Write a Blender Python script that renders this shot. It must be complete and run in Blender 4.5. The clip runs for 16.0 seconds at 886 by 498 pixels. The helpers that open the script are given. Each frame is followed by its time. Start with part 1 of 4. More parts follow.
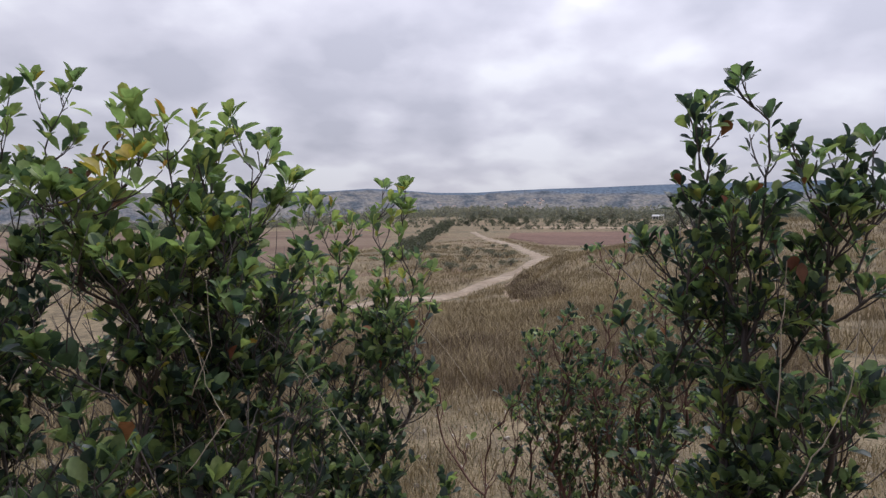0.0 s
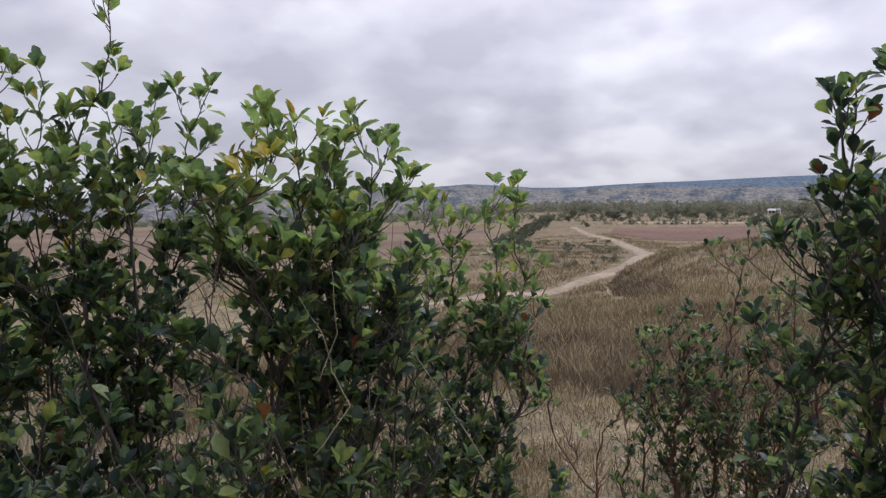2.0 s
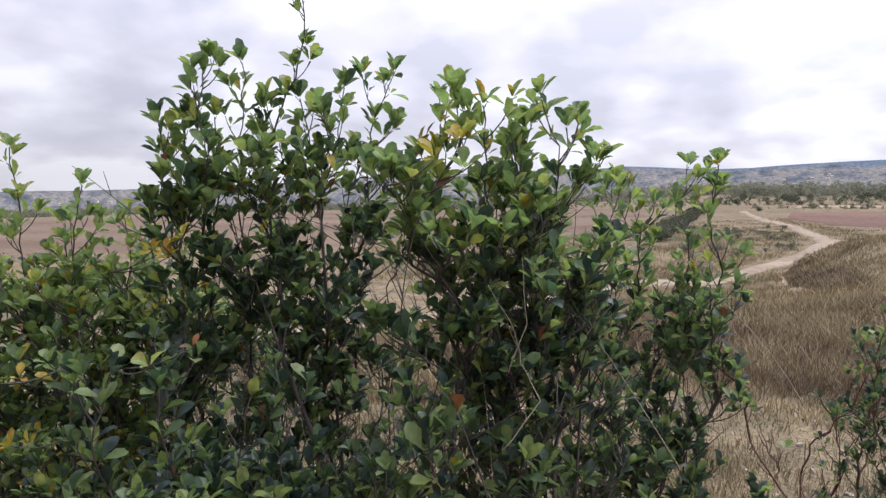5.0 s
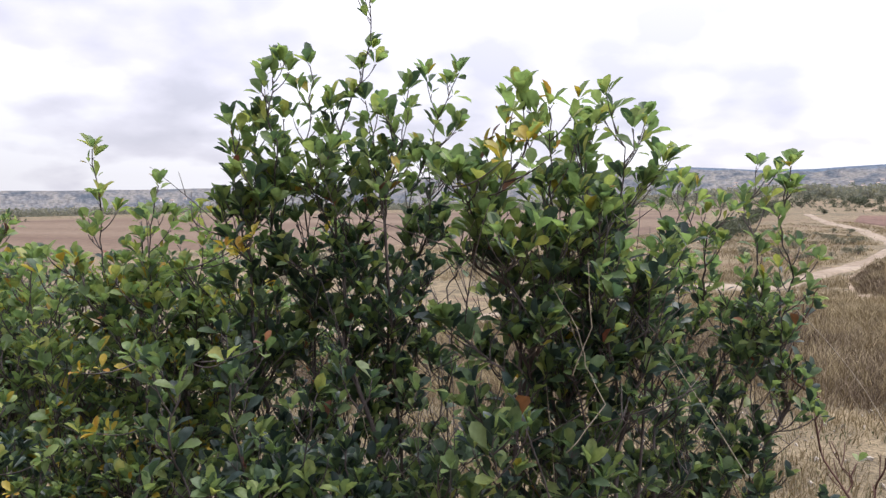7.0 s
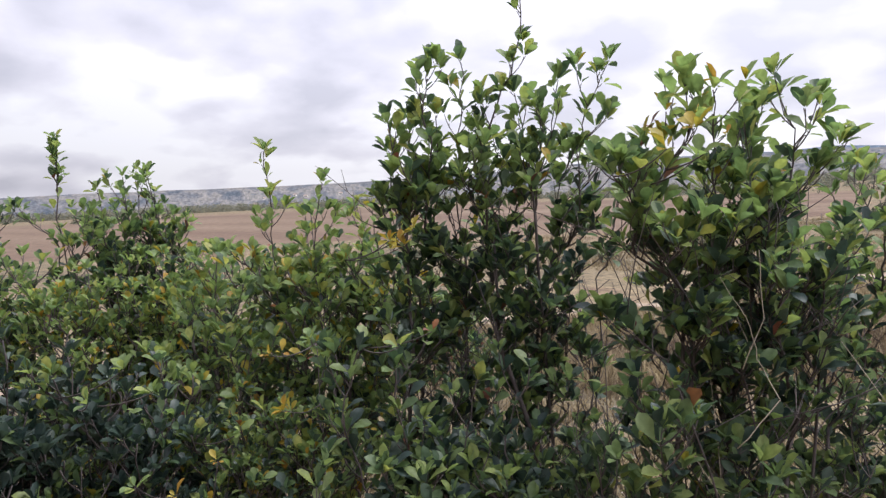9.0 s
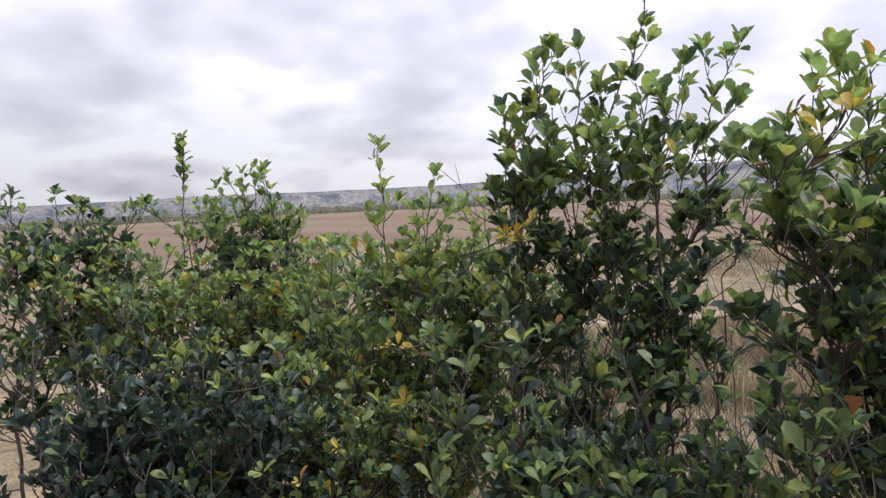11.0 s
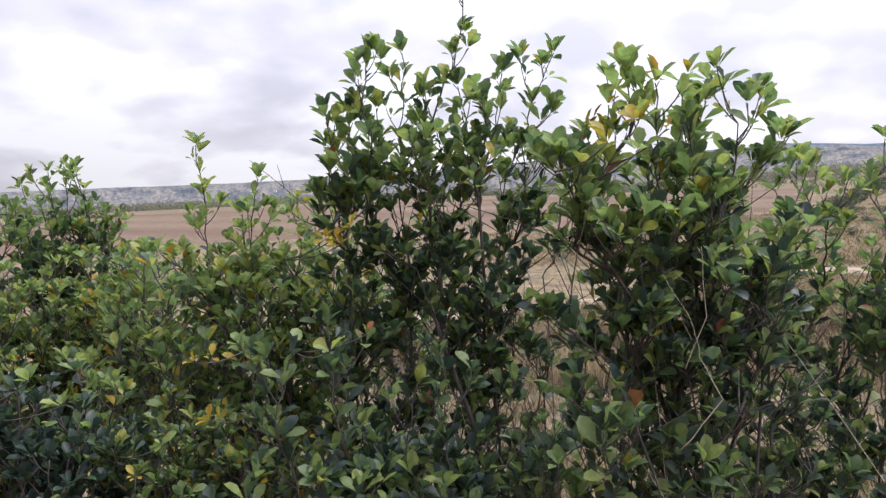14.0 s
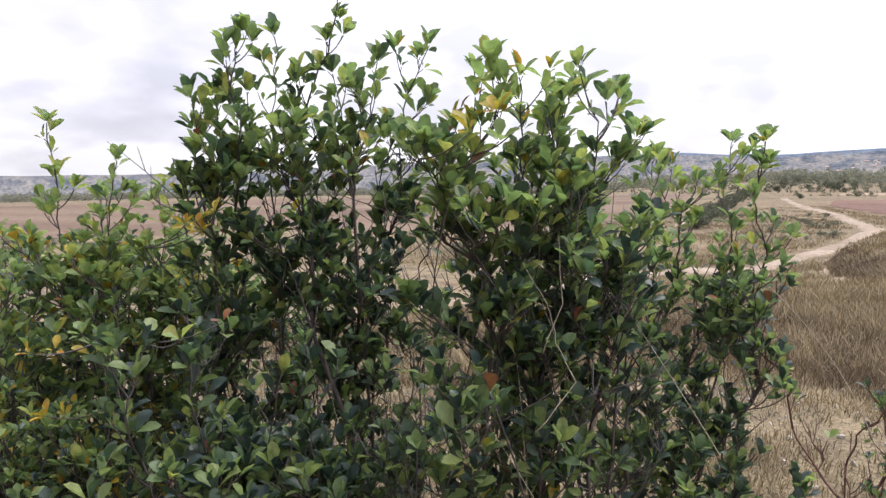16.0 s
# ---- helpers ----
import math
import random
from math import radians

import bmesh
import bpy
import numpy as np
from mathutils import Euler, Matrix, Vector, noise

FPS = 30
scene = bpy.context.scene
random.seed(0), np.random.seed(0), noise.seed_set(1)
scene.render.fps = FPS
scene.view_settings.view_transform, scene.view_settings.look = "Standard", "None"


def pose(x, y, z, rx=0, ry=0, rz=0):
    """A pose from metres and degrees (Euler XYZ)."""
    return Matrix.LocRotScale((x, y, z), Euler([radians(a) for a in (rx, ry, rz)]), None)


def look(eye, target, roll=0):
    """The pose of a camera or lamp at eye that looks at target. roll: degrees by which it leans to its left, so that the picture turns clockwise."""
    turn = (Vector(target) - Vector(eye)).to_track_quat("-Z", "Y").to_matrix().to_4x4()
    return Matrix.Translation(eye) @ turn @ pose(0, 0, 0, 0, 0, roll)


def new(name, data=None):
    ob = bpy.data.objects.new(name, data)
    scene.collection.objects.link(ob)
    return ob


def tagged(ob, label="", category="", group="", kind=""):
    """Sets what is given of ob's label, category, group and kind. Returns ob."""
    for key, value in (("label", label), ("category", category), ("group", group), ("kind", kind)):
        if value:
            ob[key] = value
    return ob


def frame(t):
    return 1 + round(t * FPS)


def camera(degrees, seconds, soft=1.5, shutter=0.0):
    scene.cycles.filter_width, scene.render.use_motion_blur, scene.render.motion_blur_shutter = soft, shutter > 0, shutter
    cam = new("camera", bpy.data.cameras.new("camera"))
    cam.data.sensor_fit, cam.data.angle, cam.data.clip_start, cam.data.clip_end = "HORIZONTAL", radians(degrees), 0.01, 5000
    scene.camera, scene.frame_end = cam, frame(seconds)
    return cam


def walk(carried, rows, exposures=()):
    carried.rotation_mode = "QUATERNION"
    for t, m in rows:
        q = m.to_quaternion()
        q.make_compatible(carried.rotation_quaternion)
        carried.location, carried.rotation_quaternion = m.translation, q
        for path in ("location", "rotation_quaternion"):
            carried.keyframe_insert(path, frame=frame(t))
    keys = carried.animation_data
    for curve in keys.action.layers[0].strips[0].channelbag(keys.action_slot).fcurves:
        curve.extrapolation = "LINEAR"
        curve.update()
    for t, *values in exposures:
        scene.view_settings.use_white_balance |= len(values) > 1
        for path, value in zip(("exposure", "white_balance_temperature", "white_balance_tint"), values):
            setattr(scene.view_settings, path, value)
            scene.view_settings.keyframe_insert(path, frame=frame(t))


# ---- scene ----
cam = camera(67.9, 16.0, soft=1.4)
# seconds, eye, turn to the left, tilt, lean
PATH = [
    (0.0, -0.000, 0.000, 1.550, 0.00, -3.74, -0.00),
    (0.5, -0.002, -0.000, 1.551, 1.70, -4.00, -0.07),
    (1.0, -0.010, 0.003, 1.548, 3.85, -3.89, -0.10),
    (1.5, -0.017, -0.008, 1.546, 5.82, -4.05, -0.04),
    (2.0, -0.032, -0.008, 1.547, 8.62, -4.12, -0.37),
    (2.5, -0.051, 0.007, 1.546, 10.73, -4.07, -0.26),
    (3.0, -0.054, 0.018, 1.547, 12.92, -4.22, -0.66),
    (3.5, -0.066, 0.022, 1.546, 14.90, -4.58, -0.41),
    (4.0, -0.076, 0.025, 1.547, 17.65, -4.83, -0.56),
    (4.5, -0.096, 0.038, 1.547, 20.05, -5.24, -0.71),
    (5.7, -0.118, 0.033, 1.548, 23.60, -5.36, -0.66),
    (7.0, -0.129, 0.021, 1.549, 26.34, -5.33, -0.51),
    (7.5, -0.160, 0.004, 1.549, 29.20, -5.38, -0.58),
    (8.0, -0.149, -0.007, 1.556, 31.88, -5.85, -1.86),
    (8.5, -0.156, -0.017, 1.554, 34.46, -5.87, -2.02),
    (9.0, -0.169, -0.028, 1.554, 37.07, -5.94, -2.18),
    (9.5, -0.175, -0.041, 1.555, 39.72, -5.88, -2.69),
    (10.0, -0.205, -0.044, 1.550, 42.04, -5.72, -2.52),
    (11.2, -0.220, -0.040, 1.538, 45.20, -5.40, -2.45),
    (12.5, -0.219, -0.032, 1.544, 42.02, -5.73, -2.24),
    (13.0, -0.212, -0.012, 1.541, 39.63, -5.69, -2.19),
    (13.5, -0.167, -0.008, 1.542, 36.33, -5.96, -2.15),
    (14.0, -0.167, 0.032, 1.550, 33.58, -6.35, -2.18),
    (14.5, -0.151, 0.034, 1.535, 30.65, -6.17, -1.15),
    (15.0, -0.147, 0.059, 1.544, 28.28, -6.58, -0.97),
    (15.5, -0.146, 0.056, 1.536, 26.28, -6.40, -0.85),
    (16.0, -0.122, 0.058, 1.530, 24.73, -6.63, -0.52),
]
# seconds, stops, white balance
EXPOSURES = [(0.0, -0.64, 6120, 15), (3.0, -0.52, 6140, 15), (4.5, -0.22, 6140, 15), (7.0, 0.09, 6240, 15), (10.0, 0.0, 6240, 15), (12.5, -0.02, 6240, 15), (14.0, 0.08, 6240, 15), (16.0, 0.2, 6300, 15)]
walk(cam, [(t, pose(x, y, z, 90 + tilt, 0, yaw) @ pose(0, 0, 0, 0, 0, lean)) for t, x, y, z, yaw, tilt, lean in PATH], EXPOSURES)

# ---- sky and sun: a bright overcast day ----
SUN_UP, SUN_AZ = 62.0, 42.0
CLOUD_SHIFT = (0.3, 1.7, 0.2)


def world_sky():
    w = bpy.data.worlds.new("overcast_sky")
    scene.world = w
    w.use_nodes = True
    n, l = w.node_tree.nodes, w.node_tree.links
    n.clear()
    out, bg = n.new("ShaderNodeOutputWorld"), n.new("ShaderNodeBackground")
    sky = n.new("ShaderNodeTexSky")
    sky.sky_type, sky.sun_disc = "NISHITA", False
    sky.sun_elevation, sky.sun_rotation = radians(SUN_UP), radians(SUN_AZ)
    sky_dim = n.new("ShaderNodeVectorMath")
    sky_dim.operation = "SCALE"
    sky_dim.inputs["Scale"].default_value = 0.09
    l.new(sky.outputs[0], sky_dim.inputs[0])
    co = n.new("ShaderNodeTexCoord")
    sep = n.new("ShaderNodeSeparateXYZ")
    l.new(co.outputs["Generated"], sep.inputs[0])
    # a deck of heaped cloud seen from below: directions laid out on a plane, crowding together at the horizon
    lift = n.new("ShaderNodeMath")
    lift.operation, lift.inputs[1].default_value = "ADD", 0.42
    l.new(sep.outputs["Z"], lift.inputs[0])
    over = n.new("ShaderNodeMath")
    over.operation, over.inputs[0].default_value = "DIVIDE", 1.0
    l.new(lift.outputs[0], over.inputs[1])
    plane = n.new("ShaderNodeVectorMath")
    plane.operation = "SCALE"
    l.new(co.outputs["Generated"], plane.inputs[0]), l.new(over.outputs[0], plane.inputs["Scale"])

    def heap(shift, scale, detail, rough, twist):
        m = n.new("ShaderNodeMapping")
        m.inputs["Location"].default_value = tuple(c + d for c, d in zip(CLOUD_SHIFT, shift))
        l.new(plane.outputs[0], m.inputs[0])
        t = n.new("ShaderNodeTexNoise")
        t.inputs["Scale"].default_value, t.inputs["Detail"].default_value = scale, detail
        t.inputs["Roughness"].default_value, t.inputs["Distortion"].default_value = rough, twist
        l.new(m.outputs[0], t.inputs["Vector"])
        return t.outputs[0]

    def sums(kind, a, b):
        m = n.new("ShaderNodeMath")
        m.operation = kind
        for sock, v in zip(m.inputs, (a, b)):
            if isinstance(v, float):
                sock.default_value = v
            else:
                l.new(v, sock)
        return m.outputs[0]

    def puffs(shift):
        """Rounded cloud heads of several sizes, their edges frayed."""
        m, fray, mixed = n.new("ShaderNodeMapping"), n.new("ShaderNodeTexNoise"), n.new("ShaderNodeVectorMath")
        m.inputs["Location"].default_value = tuple(c + d for c, d in zip(CLOUD_SHIFT, shift))
        l.new(plane.outputs[0], m.inputs[0])
        fray.inputs["Scale"].default_value, fray.inputs["Detail"].default_value = 5.0, 5
        l.new(m.outputs[0], fray.inputs["Vector"])
        mixed.operation, mixed.inputs[1].default_value = "MULTIPLY_ADD", (0.16, 0.16, 0.16)
        l.new(fray.outputs["Color"], mixed.inputs[0]), l.new(m.outputs[0], mixed.inputs[2])
        v = n.new("ShaderNodeTexVoronoi")
        v.feature = "SMOOTH_F1"
        v.inputs["Scale"].default_value, v.inputs["Detail"].default_value, v.inputs["Roughness"].default_value = 2.2, 2.5, 0.42
        v.inputs["Smoothness"].default_value = 0.7
        l.new(mixed.outputs[0], v.inputs["Vector"])
        return v.outputs["Distance"]

    # each heap is lit from above and behind: its far edge bright, its near base grey
    relief = sums("MULTIPLY", sums("SUBTRACT", puffs((0.03, 0.05, 0.10)), puffs((0, 0, 0))), 0.55)
    cover = sums("ADD", sums("MULTIPLY", heap((0, 0, 0), 2.6, 7, 0.5, 0.0), 0.5), sums("MULTIPLY", heap((3.1, 1.2, 0), 0.9, 3, 0.5, 0.0), 0.5))
    ramp = n.new("ShaderNodeValToRGB")
    e = ramp.color_ramp.elements
    e[0].position, e[0].color = 0.36, (0.66, 0.66, 0.725, 1)
    e[1].position, e[1].color = 0.62, (1.05, 1.05, 1.07, 1)
    m = e.new(0.50)
    m.color = (0.84, 0.83, 0.89, 1)
    l.new(sums("ADD", cover, relief), ramp.inputs[0])
    # an overcast dome is brighter towards the zenith
    up = n.new("ShaderNodeMapRange")
    up.inputs["From Min"].default_value, up.inputs["From Max"].default_value = 0.02, 0.6
    up.inputs["To Min"].default_value, up.inputs["To Max"].default_value = 0.90, 2.0
    l.new(sep.outputs["Z"], up.inputs["Value"])
    dome = n.new("ShaderNodeVectorMath")
    dome.operation = "SCALE"
    # and on the side of the hidden sun
    side, glow = n.new("ShaderNodeVectorMath"), n.new("ShaderNodeMath")
    side.operation, side.inputs[1].default_value = "DOT_PRODUCT", (math.sin(radians(SUN_AZ)), math.cos(radians(SUN_AZ)), 0.0)
    l.new(co.outputs["Generated"], side.inputs[0])
    glow.operation, glow.inputs[1].default_value, glow.inputs[2].default_value = "MULTIPLY_ADD", 0.28, 0.98
    l.new(side.outputs["Value"], glow.inputs[0])
    l.new(ramp.outputs[0], dome.inputs[0]), l.new(sums("MULTIPLY", up.outputs[0], glow.outputs[0]), dome.inputs["Scale"])
    mix = n.new("ShaderNodeMix")
    mix.data_type = "RGBA"
    mix.inputs[0].default_value = 0.9
    l.new(sky_dim.outputs[0], mix.inputs[6]), l.new(dome.outputs[0], mix.inputs[7])
    l.new(mix.outputs[2], bg.inputs[0]), l.new(bg.outputs[0], out.inputs[0])
    bg.inputs[1].default_value = 1.0


world_sky()
sun = new("sun", bpy.data.lights.new("sun", "SUN"))
sun.data.energy, sun.data.angle, sun.data.color = 3.8, radians(40), (1.0, 0.97, 0.92)
sun.matrix_world = look((60 * math.sin(radians(SUN_AZ)), 60 * math.cos(radians(SUN_AZ)), 60 * math.tan(radians(SUN_UP))), (0, 0, 0))


# ---- materials ----
def material(name, rough=0.8):
    m = bpy.data.materials.new(name)
    m.use_nodes = True
    b = m.node_tree.nodes["Principled BSDF"]
    b.inputs["Roughness"].default_value = rough
    b.inputs["Specular IOR Level"].default_value = 0.3
    return m, m.node_tree.nodes, m.node_tree.links, b


def ramp_node(n, stops):
    r = n.new("ShaderNodeValToRGB")
    e = r.color_ramp.elements
    e[0].position, e[0].color = stops[0][0], (*stops[0][1], 1)
    e[1].position, e[1].color = stops[-1][0], (*stops[-1][1], 1)
    for p, c in stops[1:-1]:
        e.new(p).color = (*c, 1)
    return r


def noise_node(n, l, scale, detail=5, stretch=None, source="Position"):
    t = n.new("ShaderNodeTexNoise")
    t.inputs["Scale"].default_value, t.inputs["Detail"].default_value = scale, detail
    g = n.new("ShaderNodeNewGeometry")
    if stretch:
        mp = n.new("ShaderNodeMapping")
        mp.inputs["Scale"].default_value = stretch
        l.new(g.outputs[source], mp.inputs[0]), l.new(mp.outputs[0], t.inputs["Vector"])
    else:
        l.new(g.outputs[source], t.inputs["Vector"])
    return t


def blend(n, l, fac, a, b, kind="MIX"):
    mx = n.new("ShaderNodeMix")
    mx.data_type, mx.blend_type = "RGBA", kind
    for sock, v in ((mx.inputs[0], fac), (mx.inputs[6], a), (mx.inputs[7], b)):
        if isinstance(v, (int, float)):
            sock.default_value = v
        elif isinstance(v, tuple):
            sock.default_value = (*v, 1)
        else:
            l.new(v, sock)
    return mx.outputs[2]


def bump(n, l, b, height, strength=0.4, distance=0.02):
    bp = n.new("ShaderNodeBump")
    bp.inputs["Strength"].default_value, bp.inputs["Distance"].default_value = strength, distance
    l.new(height, bp.inputs["Height"]), l.new(bp.outputs[0], b.inputs["Normal"])


def earth(name, stops, fine, coarse, dark=0.75, stretch=None, depth=0.05, coarse_stretch=None):
    m, n, l, b = material(name, 0.95)
    b.inputs["Specular IOR Level"].default_value = 0.1
    c, f = noise_node(n, l, coarse, 6, coarse_stretch), noise_node(n, l, fine, 8, stretch)
    r = ramp_node(n, stops)
    l.new(c.outputs[0], r.inputs[0])
    g = ramp_node(n, [(0.3, (dark, dark, dark)), (0.7, (1.15, 1.15, 1.15))])
    l.new(f.outputs[0], g.inputs[0])
    l.new(blend(n, l, 1.0, r.outputs[0], g.outputs[0], "MULTIPLY"), b.inputs["Base Color"])
    bump(n, l, b, f.outputs[0], 0.6, depth)
    return m


def leaf_material(name, stops, shine=0.42, thin=0.22):
    """A leaf: waxy above, letting some light through; colour varies from leaf to leaf and along the blade."""
    m, n, l, b = material(name, shine)
    b.inputs["Specular IOR Level"].default_value = 0.4
    info, g = n.new("ShaderNodeObjectInfo"), n.new("ShaderNodeNewGeometry")
    pick = n.new("ShaderNodeMath")
    pick.operation = "ADD"
    l.new(info.outputs["Random"], pick.inputs[0]), l.new(g.outputs["Random Per Island"], pick.inputs[1])
    wrap = n.new("ShaderNodeMath")
    wrap.operation = "FRACT"
    l.new(pick.outputs[0], wrap.inputs[0])
    r = ramp_node(n, stops)
    l.new(wrap.outputs[0], r.inputs[0])
    mottle = noise_node(n, l, 90, 3)
    shade = ramp_node(n, [(0.3, (0.72, 0.74, 0.7)), (0.7, (1.2, 1.18, 1.2))])
    l.new(mottle.outputs[0], shade.inputs[0])
    col = blend(n, l, 1.0, r.outputs[0], shade.outputs[0], "MULTIPLY")
    l.new(col, b.inputs["Base Color"])
    bump(n, l, b, mottle.outputs[0], 0.25, 0.002)
    tr = n.new("ShaderNodeBsdfTranslucent")
    l.new(blend(n, l, 1.0, col, (1.1, 1.2, 0.95), "MULTIPLY"), tr.inputs[0])
    mx = n.new("ShaderNodeMixShader")
    mx.inputs[0].default_value = thin
    l.new(b.outputs[0], mx.inputs[1]), l.new(tr.outputs[0], mx.inputs[2])
    l.new(mx.outputs[0], n["Material Output"].inputs[0])
    return m


GREEN = leaf_material("deep_green_leaf", [(0.0, (0.0502, 0.0865, 0.0542)), (0.35, (0.0853, 0.137, 0.074)), (0.7, (0.15, 0.214, 0.0946)), (1.0, (0.251, 0.307, 0.113))], 0.45, 0.46)
LIME = leaf_material("yellowing_green_leaf", [(0.0, (0.149, 0.225, 0.0966)), (0.5, (0.215, 0.293, 0.107)), (0.85, (0.277, 0.33, 0.107)), (1.0, (0.345, 0.345, 0.0966))], 0.45, 0.5)
# darker copy of the green leaf: the shade low in the hedge is its colour
SHADED = leaf_material("shaded_leaf", [(0.0, (0.020, 0.038, 0.036)), (0.5, (0.034, 0.058, 0.050)), (1.0, (0.065, 0.095, 0.070))], 0.4, 0.3)
YELLOW = leaf_material("autumn_yellow_leaf", [(0.0, (0.34, 0.29, 0.05)), (0.6, (0.37, 0.27, 0.035)), (1.0, (0.36, 0.20, 0.035))], 0.5, 0.35)
RUSSET = leaf_material("withered_russet_leaf", [(0.0, (0.20, 0.065, 0.04)), (0.5, (0.12, 0.06, 0.045)), (1.0, (0.28, 0.12, 0.045))], 0.7, 0.15)


def bark(name, a, c):
    m, n, l, b = material(name, 0.8)
    f = noise_node(n, l, 60, 6, (1, 1, 0.25))
    r = ramp_node(n, [(0.3, a), (0.7, c)])
    l.new(f.outputs[0], r.inputs[0]), l.new(r.outputs[0], b.inputs["Base Color"])
    bump(n, l, b, f.outputs[0], 0.5, 0.003)
    return m


BARK = bark("grey_brown_bark", (0.04, 0.034, 0.036), (0.12, 0.10, 0.096))
RED_BARK = bark("reddish_twig_bark", (0.07, 0.035, 0.03), (0.16, 0.085, 0.07))
STRAW = bark("bleached_dead_stem", (0.26, 0.22, 0.17), (0.42, 0.37, 0.29))



def meadow_material():
    """Dry meadow: wide patches of straw, russet and grey-green, tussocks, and litter close by."""
    m, n, l, b = material("dry_meadow_earth", 0.95)
    b.inputs["Specular IOR Level"].default_value = 0.1
    wide, mid, tuft, litter = noise_node(n, l, 0.035, 5, (0.6, 2.2, 1)), noise_node(n, l, 0.3, 5), noise_node(n, l, 2.2, 6), noise_node(n, l, 38, 4)
    r = ramp_node(n, [(0.32, (0.102, 0.099, 0.0721)), (0.43, (0.159, 0.132, 0.0901)), (0.53, (0.204, 0.167, 0.11)), (0.62, (0.151, 0.107, 0.0779)), (0.72, (0.227, 0.187, 0.123))])
    add = n.new("ShaderNodeMix")
    add.inputs[0].default_value = 0.42
    l.new(wide.outputs[0], add.inputs[2]), l.new(mid.outputs[0], add.inputs[3]), l.new(add.outputs[0], r.inputs[0])
    g = ramp_node(n, [(0.32, (0.6, 0.6, 0.62)), (0.66, (1.25, 1.22, 1.18))])
    l.new(tuft.outputs[0], g.inputs[0])
    k = ramp_node(n, [(0.35, (0.55, 0.55, 0.55)), (0.65, (1.3, 1.28, 1.25))])
    l.new(litter.outputs[0], k.inputs[0])
    col = blend(n, l, 1.0, r.outputs[0], g.outputs[0], "MULTIPLY")
    l.new(blend(n, l, 1.0, col, k.outputs[0], "MULTIPLY"), b.inputs["Base Color"])
    both = n.new("ShaderNodeMath")
    both.operation = "MULTIPLY_ADD"
    both.inputs[1].default_value = 0.25
    l.new(litter.outputs[0], both.inputs[0]), l.new(tuft.outputs[0], both.inputs[2])
    bump(n, l, b, both.outputs[0], 0.8, 0.08)
    return m


GROUND = meadow_material()
FIELD_TAN = earth("stubble_field_soil", [(0.3, (0.114, 0.0769, 0.0582)), (0.5, (0.146, 0.105, 0.0772)), (0.7, (0.178, 0.134, 0.0992))], 1.2, 0.03, 0.8, None, 0.05, (0.25, 2.2, 1))
FIELD_RED = earth("ploughed_red_soil", [(0.3, (0.114, 0.0694, 0.0568)), (0.5, (0.142, 0.0883, 0.0705)), (0.7, (0.176, 0.11, 0.086))], 1.5, 0.04, 0.7)
ROAD = earth("pale_dirt_road", [(0.3, (0.234, 0.182, 0.134)), (0.55, (0.296, 0.241, 0.186)), (0.75, (0.344, 0.289, 0.23))], 2.5, 0.3, 0.7)
TRODDEN = earth("trodden_earth", [(0.3, (0.232, 0.176, 0.125)), (0.7, (0.327, 0.258, 0.189))], 4, 0.6, 0.7)
STONE = earth("pale_limestone", [(0.3, (0.30, 0.27, 0.23)), (0.7, (0.48, 0.44, 0.38))], 30, 4, 0.8)


